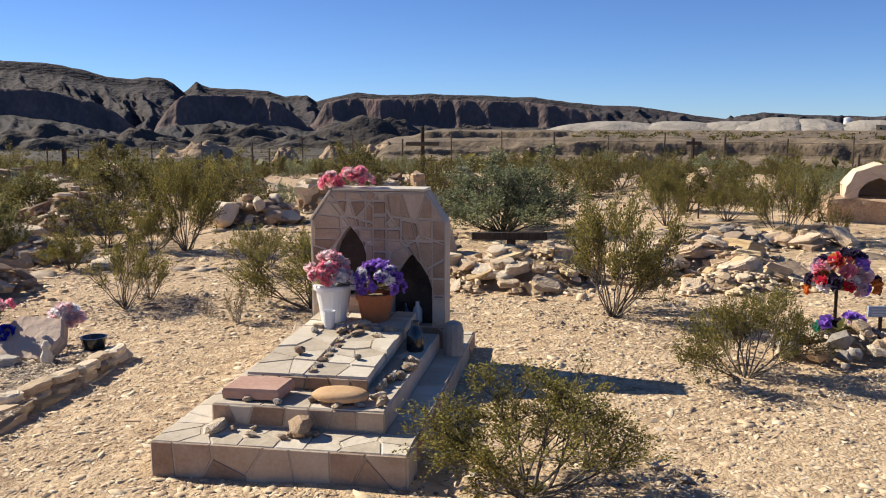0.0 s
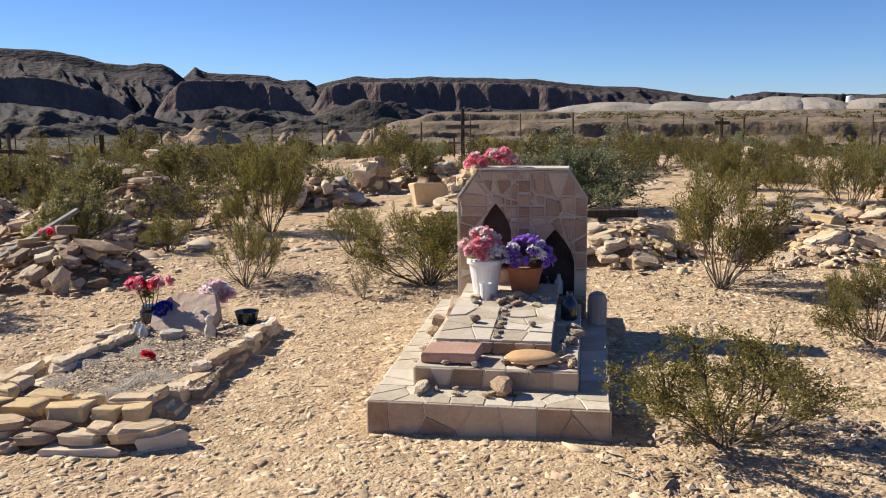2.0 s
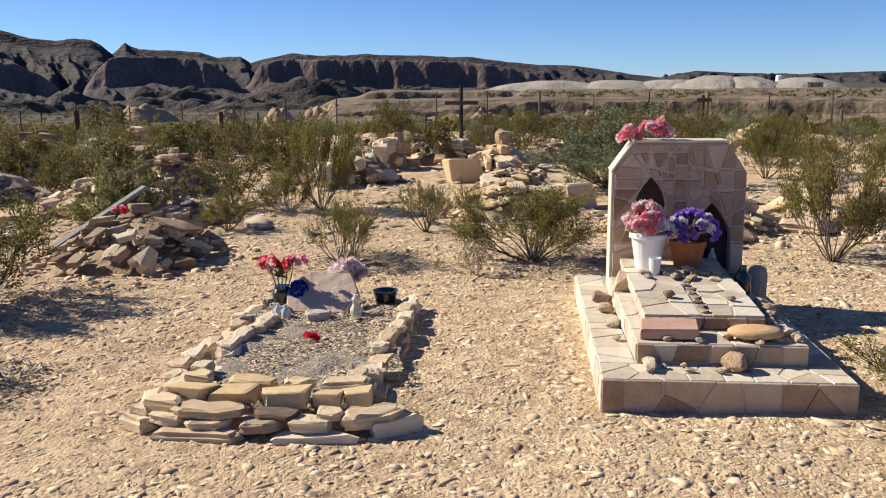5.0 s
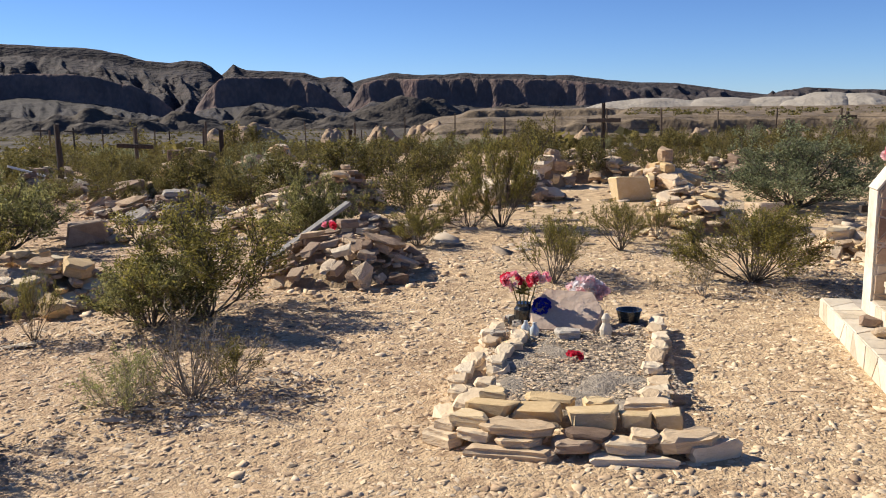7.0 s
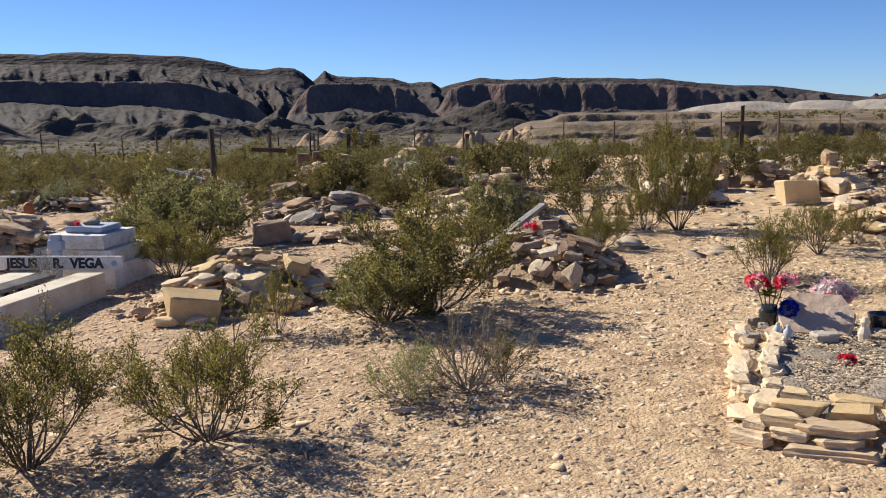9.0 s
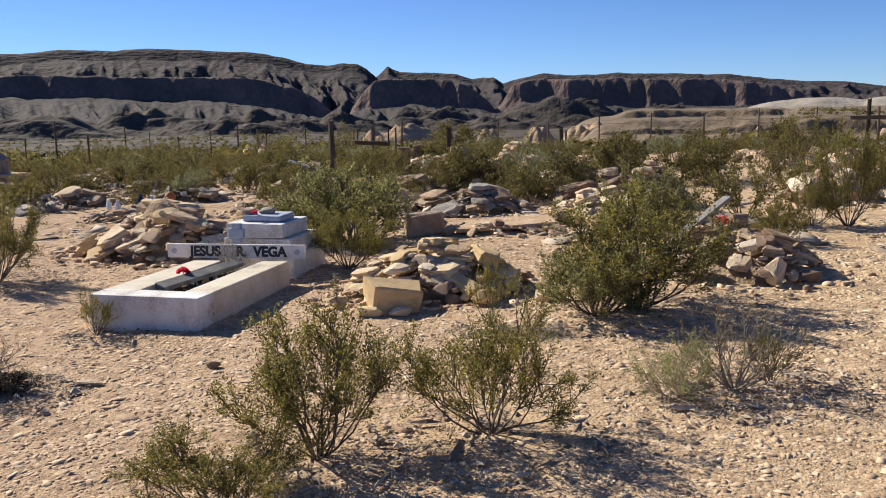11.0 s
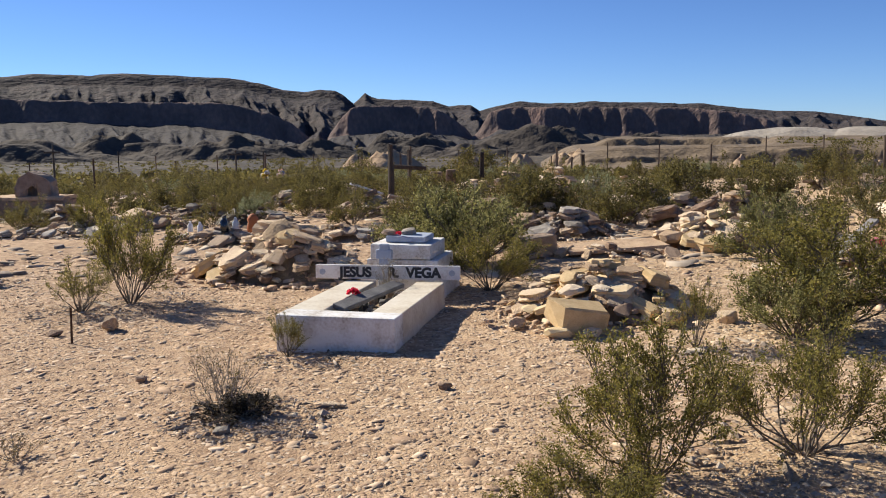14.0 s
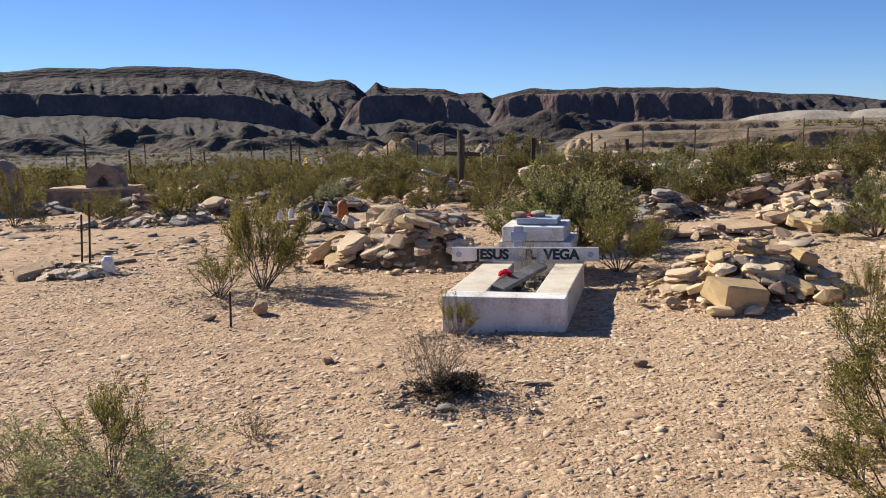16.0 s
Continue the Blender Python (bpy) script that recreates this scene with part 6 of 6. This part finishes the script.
# ---- smaller things ----
rod = new("iron_rod", mesh_bm("iron_rod", lathe_bm([(0.009, -0.05), (0.009, 0.28), (0.006, 0.285)], 8), M_IRON))
rod.matrix_basis = pose(-11.02, 5.55, ground_z(-11, 5.55), 2, 3, 0)
tagged(rod, "rusty iron rod stuck in the ground", "rod")
for x, h in ((-14.05, 0.62), (-13.95, 0.75)):
    rod = new("iron_rod", mesh_bm("iron_rod", lathe_bm([(0.012, -0.05), (0.012, h), (0.008, h + 0.01)], 8), M_IRON))
    rod.matrix_basis = pose(x, 8.2, ground_z(x, 8.2), 0, 4, 0)
    tagged(rod, "thin iron rod of a small grave cross", "rod", group="grave rods")
jar = new("white_jar", mesh_bm("white_jar", lathe_bm([(0.06, 0), (0.065, 0.05), (0.065, 0.16), (0.04, 0.2)], 14), M_PLASTIC))
jar.matrix_basis = pose(-13.5, 7.85, ground_z(-13.5, 7.85))
tagged(jar, "white jar beside the small grave", "jar")
# plank on the rubble mound
pl = new("plank", mesh_bm("plank", slab_bm(-0.52, -0.045, -0.015, 0.52, 0.045, 0.015, 0.004, 0.003, 3), M_GREYWOOD))
pl.matrix_basis = pose(-4.83, 7.9, 0.30, 0, -27, 42)
tagged(pl, "grey weathered plank lying on the rubble grave", "plank")
rd = thing("silk_flower", "red silk flower tucked among rubble stones", "flowers", pose(-4.62, 7.75, 0.38))
bouquet(rd, [M_RED, M_PINK], 4, 0, 0, 0, 0.06, 0.05, 0.03, 0.08, 23, False)
# pale slab grave
sl = new("grave_slab", mesh_bm("grave_slab", slab_bm(-0.6, -0.28, 0, 0.6, 0.28, 0.04, 0.008, 0.012, 4), M_LIME))
sl.matrix_basis = pose(-6.85, 10.1, ground_z(-6.85, 10.1) + 0.06, 2, -2, 18)
tagged(sl, "long pale grey slab lying on a grave", "grave slab")
# wooden grave fence behind the tomb
fr = thing("grave_fence", "low dark wooden grave rail on a short post", "rail", pose(0.62, 8.15, 0.05))
part("rail", slab_bm(-0.35, -0.03, 0.36, 0.35, 0.03, 0.43, 0.006, 0.004, 1), M_WOOD, fr)
part("rail_post", slab_bm(-0.02, 0.03, -0.1, 0.06, 0.09, 0.4, 0.006, 0.004, 2), M_WOOD, fr)
# mortared niche shrine
M_SHRINE = material("mortared_brown_stone", [(0.2, (0.13, 0.09, 0.065)), (0.5, (0.30, 0.22, 0.165)), (0.8, (0.46, 0.37, 0.29))], 5, 0.9, 0.8, 14, bump_dist=0.03)
shrine = thing("stone_shrine", "low mortared stone shrine with an arched niche", "shrine", pose(-18.2, 15.3, -0.3, 0, 0, 12) @ Matrix.Diagonal((0.8, 0.8, 0.8, 1)))
out_l = [(-0.42, 0.55), (0.48, 0.55), (0.46, 0.95), (0.25, 1.12), (-0.05, 1.2), (-0.33, 1.05), (-0.44, 0.8)]
bm = bmesh.new()
for p in minus([out_l], arch(0.0, 0.56, 0.26, 0.72, 0.86)):
    prism_bm(p, -0.3, 0.0, bm)
prism_bm(out_l, -0.42, -0.302, bm)
bm = roughen(bm, 0.04, 4, 2)
part("niche", bm, M_SHRINE, shrine, m=front)
part("plinth", roughen(slab_bm(-1.4, -0.1, -0.1, 0.75, 0.9, 0.5, 0, 0.04, 3), 0.12, 3.5, 11), M_SHRINE, shrine)
part("ledge", roughen(slab_bm(-1.42, -0.12, 0.5, 0.77, 0.92, 0.57, 0, 0.02, 4), 0.03, 3, 7), M_LIME, shrine)
shrine2 = thing("stone_shrine", "rough brown stone shrine at the path's edge", "shrine", pose(-20.2, 14.2, -0.2, 0, 0, 15))
out_l = [(-0.6, -0.1), (0.62, -0.1), (0.58, 0.7), (0.4, 0.95), (0.0, 1.05), (-0.4, 0.95), (-0.6, 0.7)]
bm = bmesh.new()
for p in minus([out_l], arch(0.0, 0.1, 0.4, 0.4, 0.65)):
    prism_bm(p, -0.5, 0.0, bm)
prism_bm(out_l, -0.7, -0.502, bm)
bm = roughen(bm, 0.05, 3, 2)
part("niche", bm, M_SHRINE, shrine2, m=front)
# pale vaulted tomb
vt = thing("vaulted_tomb", "pale plastered tomb with a small arched vault", "tomb", pose(5.9, 11.9, 0.1, 0, 0, -20))
part("plinth", roughen(slab_bm(-0.7, -0.5, -0.1, 1.2, 1.4, 0.36, 0, 0.05, 5), 0.06, 2.5, 9), M_LIME, vt)
out_l = [(-0.42, 0.36), (0.42, 0.36), (0.42, 0.55), (0.3, 0.74), (0.0, 0.84), (-0.3, 0.74), (-0.42, 0.55)]
bm = bmesh.new()
for p in minus([out_l], arch(0.0, 0.37, 0.5, 0.5, 0.66)):
    prism_bm(p, -0.7, 0.0, bm)
prism_bm(out_l, -0.8, -0.702, bm)
bm = roughen(bm, 0.03, 4, 2)
part("vault", bm, M_LIME, vt, m=pose(0, -0.2, 0) @ front)
# bright wreath grave
wr = thing("flower_wreath", "large bright mixed silk flower wreath on stakes", "flowers", pose(2.62, 5.75, 0.35))
bouquet(wr, [M_PINK, M_PALEPINK, M_RED, M_DARKPETAL, M_WHITEPETAL, M_ORANGE, M_PINK, M_DARKPETAL, M_PALEPINK, M_PURPLE], 44, 0.04, 0, 0.04, 0.22, 0.10, 0.24, 0.11, 31)
part("stake", lathe_bm([(0.012, -0.4), (0.012, 0.1), (0.008, 0.12)], 8), M_IRON, wr)
bunch = thing("silk_flowers", "purple and teal silk flowers among stones", "flowers", pose(2.5, 5.42, 0.2))
bouquet(bunch, [M_PURPLE, M_TEAL, M_PURPLE, M_DARKPETAL], 12, 0, 0, 0.0, 0.13, 0.08, 0.1, 0.1, 32)
tag_sign = thing("grave_plaque", "small grey metal grave plaque on a stake", "plaque", pose(2.78, 5.45, 0.08))
part("plate", slab_bm(-0.09, -0.008, 0.2, 0.09, 0.008, 0.27, 0.003), M_BLUEGREY, tag_sign)
part("stake", slab_bm(-0.012, 0.009, -0.1, 0.012, 0.02, 0.24, 0.002), M_IRON, tag_sign)
for k in range(3):
    part("text_line", slab_bm(-0.07, -0.011, 0.212 + 0.018 * k, 0.07, -0.0085, 0.218 + 0.018 * k, 0), M_WHITE, tag_sign)
# offerings on the rubble graves
for x, y, h, mt, lb in ((-12.3, 11.25, 0.3, M_DARKGLASS, "dark votive candle jar on rubble"), (-12.15, 11.3, 0.26, M_GLASS, "clear votive candle jar on rubble"), (-12.65, 11.2, 0.2, M_PLASTIC, "white votive candle on rubble"), (-10.3, 8.7, 0.16, M_GLASS, "clear votive jar on stacked stones"), (-10.1, 8.75, 0.14, M_PLASTIC, "white votive jar on stacked stones"), (-12.85, 11.3, 0.2, M_PLASTIC, "white votive candle on rubble")):
    bottle(pose(x, y, ground_z(x, y) + (0.16 if x < -12 else 0.42)), h * 0.2, h * 0.75, mt, lb, "votive_jar")
fig = new("statuette", mesh_bm("statuette", lathe_bm([(0.11, 0), (0.13, 0.12), (0.10, 0.25), (0.12, 0.33), (0.08, 0.42), (0.02, 0.46)], 12), M_TERRA, True))
fig.matrix_basis = pose(-11.95, 11.45, -0.05) @ Matrix.Diagonal((0.7, 0.7, 0.62, 1))
tagged(fig, "orange figurine standing on a rubble grave", "figurine")
pb = new("board", mesh_bm("board", slab_bm(-0.4, -0.06, 0, 0.4, 0.06, 0.05, 0.005, 0.01, 5), M_PLASTIC))
pb.matrix_basis = pose(-11.3, 15.3, 0.32, 0, 18, 20) @ Matrix.Diagonal((0.8, 0.8, 0.8, 1))
tagged(pb, "white painted board on a stone heap", "board")
for x, y, mt in ((-19.5, 31, M_YELLOWPETAL), (-18.9, 31, M_PALEPINK)):
    yb = thing("silk_flowers", "bright silk flowers on a far grave", "flowers", pose(x, y, 0.4))
    bouquet(yb, [mt, M_WHITEPETAL], 10, 0, 0, -0.7, 0.12, 0.12, 0.3, 0.18, 41, False)

# ---- small stone markers and far buildings ----
for k, (dx, h) in enumerate(((0.0, 0.55), (0.42, 0.62))):
    mk = new("stone_marker", mesh_bm("stone_marker", slab_bm(-0.15, -0.12, -0.1, 0.15, 0.12, h, 0.04, 0.03, 50 + k), M_BROWN))
    mk.matrix_basis = pose(-11.62 + dx, 23.61 + 0.3, ground_z(-11.62, 23.61), 0, 0, 10)
    tagged(mk, "rough brown upright stone grave marker", "grave marker", group="stone markers")


def bearing(az, r, z):
    return pose(EYE_X - r * math.sin(radians(az)), EYE_Y + r * math.cos(radians(az)), z, 0, 0, az)


tank = thing("water_tank", "white cylindrical water tank on a far rise", "water tank", bearing(-24.75, 800, -4.2))
part("shell", lathe_bm([(3.0, -6), (3.0, 7.6), (2.7, 8.1), (0.3, 8.5)], 20), M_PLASTIC, tank, smooth=False)
house = thing("far_house", "small tan adobe house on the far rise", "house", bearing(-26.8, 600, -4.2))
part("wall", slab_bm(-4.5, -3, -2, 4.5, 3, 2.9, 0.05), M_YELLOW, house)
part("roof", slab_bm(-4.8, -3.3, 2.9, 4.8, 3.3, 3.2, 0.05), M_BROWN, house)
for x in (-2.4, 1.8):
    part("window", slab_bm(x, -3.05, 0.6, x + 1.0, -2.98, 1.7, 0.02), M_DARKGLASS, house)


# ---- loose gravel ----
def gravel(name, n, region, size, mat, label, seed, lift=0.0):
    """Thousands of small flat chips strewn over a stretch of ground."""
    r = np.random.RandomState(seed)
    x0, x1, y0, y1 = region
    x, y = r.uniform(x0, x1, n), y0 + (y1 - y0) * r.uniform(0, 1, n) ** 1.25
    patch = fbm(x * 0.8, y * 0.8, seed, 2)
    keep = patch > r.uniform(-1.6, 0.4, n)
    x, y = x[keep], y[keep]
    n = len(x)
    z = far_ground(x, y) + lift
    s = size * np.exp(r.normal(0, 0.6, n))
    s = np.minimum(s, size * 2.7)
    shape = np.array([(1, 0, 0.1), (0.35, 0.9, 0), (-0.8, 0.6, 0.1), (-0.9, -0.5, 0), (0.3, -0.85, 0.1), (0.1, 0.05, 1)])
    v = np.repeat(shape[None], n, 0) * (1 + r.normal(0, 0.3, (n, 6, 3)))
    v[:, :, 2] *= r.uniform(0.2, 0.5, (n, 1))
    v[:, :, 1] *= r.uniform(0.5, 1.0, (n, 1))
    a = r.uniform(0, 2 * np.pi, n)
    ca, sa = np.cos(a)[:, None], np.sin(a)[:, None]
    vx, vy = v[:, :, 0] * ca - v[:, :, 1] * sa, v[:, :, 0] * sa + v[:, :, 1] * ca
    tip = r.normal(0, 0.18, (n, 1))
    vz = v[:, :, 2] + vx * tip
    co = np.stack([x[:, None] + vx * s[:, None], y[:, None] + vy * s[:, None], z[:, None] + vz * s[:, None]], -1).reshape(-1, 3)
    tri = np.array([(0, 1, 5), (1, 2, 5), (2, 3, 5), (3, 4, 5), (4, 0, 5)])
    faces = (np.arange(n)[:, None, None] * 6 + tri[None]).reshape(-1, 3)
    me = bpy.data.meshes.new(name)
    me.vertices.add(len(co))
    me.vertices.foreach_set("co", co.ravel())
    me.loops.add(faces.size)
    me.loops.foreach_set("vertex_index", faces.ravel())
    me.polygons.add(len(faces))
    me.polygons.foreach_set("loop_start", np.arange(len(faces)) * 3)
    me.polygons.foreach_set("loop_total", np.full(len(faces), 3))
    me.update(calc_edges=True)
    me.materials.append(mat)
    return tagged(new(name, me), label, "gravel", kind="stuff")


gravel("gravel", 190000, (-13.5, 3.5, 2.0, 8.8), 0.0088, M_PEBBLE, "pale tan flat gravel chips on the ground", 3)
for n, region, size, mat, label, seed in ((110000, (-14, 4, 1.6, 11), 0.0132, M_PEBBLE, "flat tan stone chips on the ground", 5), (3500, (-14, 4, 1.6, 12), 0.022, M_PEBBLE, "larger flat tan stones on the ground", 15), (20000, (-26, 10, 8, 30), 0.032, M_PEBBLE, "tan stones strewn among the graves", 6), (3500, (-24, 9, 8.5, 22), 0.075, M_LITTER, "broken grey stones strewn among the graves", 16)):
    r = np.random.RandomState(seed)
    x, y = r.uniform(region[0], region[1], n), region[2] + (region[3] - region[2]) * r.uniform(0, 1, n) ** 1.25
    keep = fbm(x * 0.8, y * 0.8, seed, 3) > r.uniform(-1.2, 0.7, n)
    x, y = x[keep], y[keep]
    s = np.minimum(size * np.exp(r.normal(0, 0.55, len(x))), size * 2.6)
    tagged(new("gravel", chip_mesh("gravel", x, y, far_ground(x, y), s, mat, seed)), label, "gravel", kind="stuff")
gravel("gravel", 14000, (-14, 4, 1.6, 11), 0.010, M_LITTER, "grey gravel and plant litter", 7)
gravel("gravel", 5000, (-3.2, -2.2, 4.15, 5.7), 0.006, M_LITTER, "grey gravel chips on the kerbed grave", 8, 0.075)
gravel("gravel", 5000, (-3.2, -2.2, 4.15, 5.7), 0.006, M_PEBBLE, "tan gravel chips on the kerbed grave", 9, 0.075)


def litter_beds(name, spots, each, label, seed):
    """Dead leaves, grey chips and twigs gathered under the shrubs."""
    r = np.random.RandomState(seed)
    verts, faces = [], []
    for bx, by, rad in spots:
        for _ in range(int(each * rad)):
            a, d = r.uniform(0, 2 * math.pi), rad * math.sqrt(r.uniform())
            # shifted the way shadows fall, so the darker litter also deepens the shrub's shade
            x, y = bx + d * math.cos(a) + 0.12, by + d * math.sin(a) * 0.8 - 0.05
            z = ground_z(x, y) + 0.008
            s = 0.008 * math.exp(r.normal(0, 0.5))
            long = r.uniform(1, 4) if r.uniform() < 0.4 else 1.0
            t = r.uniform(0, 2 * math.pi)
            c, n = math.cos(t), math.sin(t)
            k = len(verts)
            tip = r.normal(0, 0.3) * s
            wd = s / long ** 0.5
            verts += [(x - c * s * long, y - n * s * long, z), (x + n * wd, y - c * wd, z + 0.002), (x + c * s * long, y + n * s * long, z + abs(tip)), (x - n * wd, y + c * wd, z + 0.004), (x, y, z + s * 0.7)]
            faces += [(k, k + 1, k + 4), (k + 1, k + 2, k + 4), (k + 2, k + 3, k + 4), (k + 3, k, k + 4)]
    return tagged(new(name, mesh_of(name, verts, faces, M_LITTER)), label, "plant litter", kind="stuff")


spots = [(o.location.x, o.location.y, 0.25 + 0.5 * o.scale.x) for o in scene.objects if o.get("group") == "desert shrubs" and o.location.y < 8.2 and o.scale.x > 0.3]
litter_beds("plant_litter", spots, 900, "grey dead leaves and twigs under the shrubs", 4)
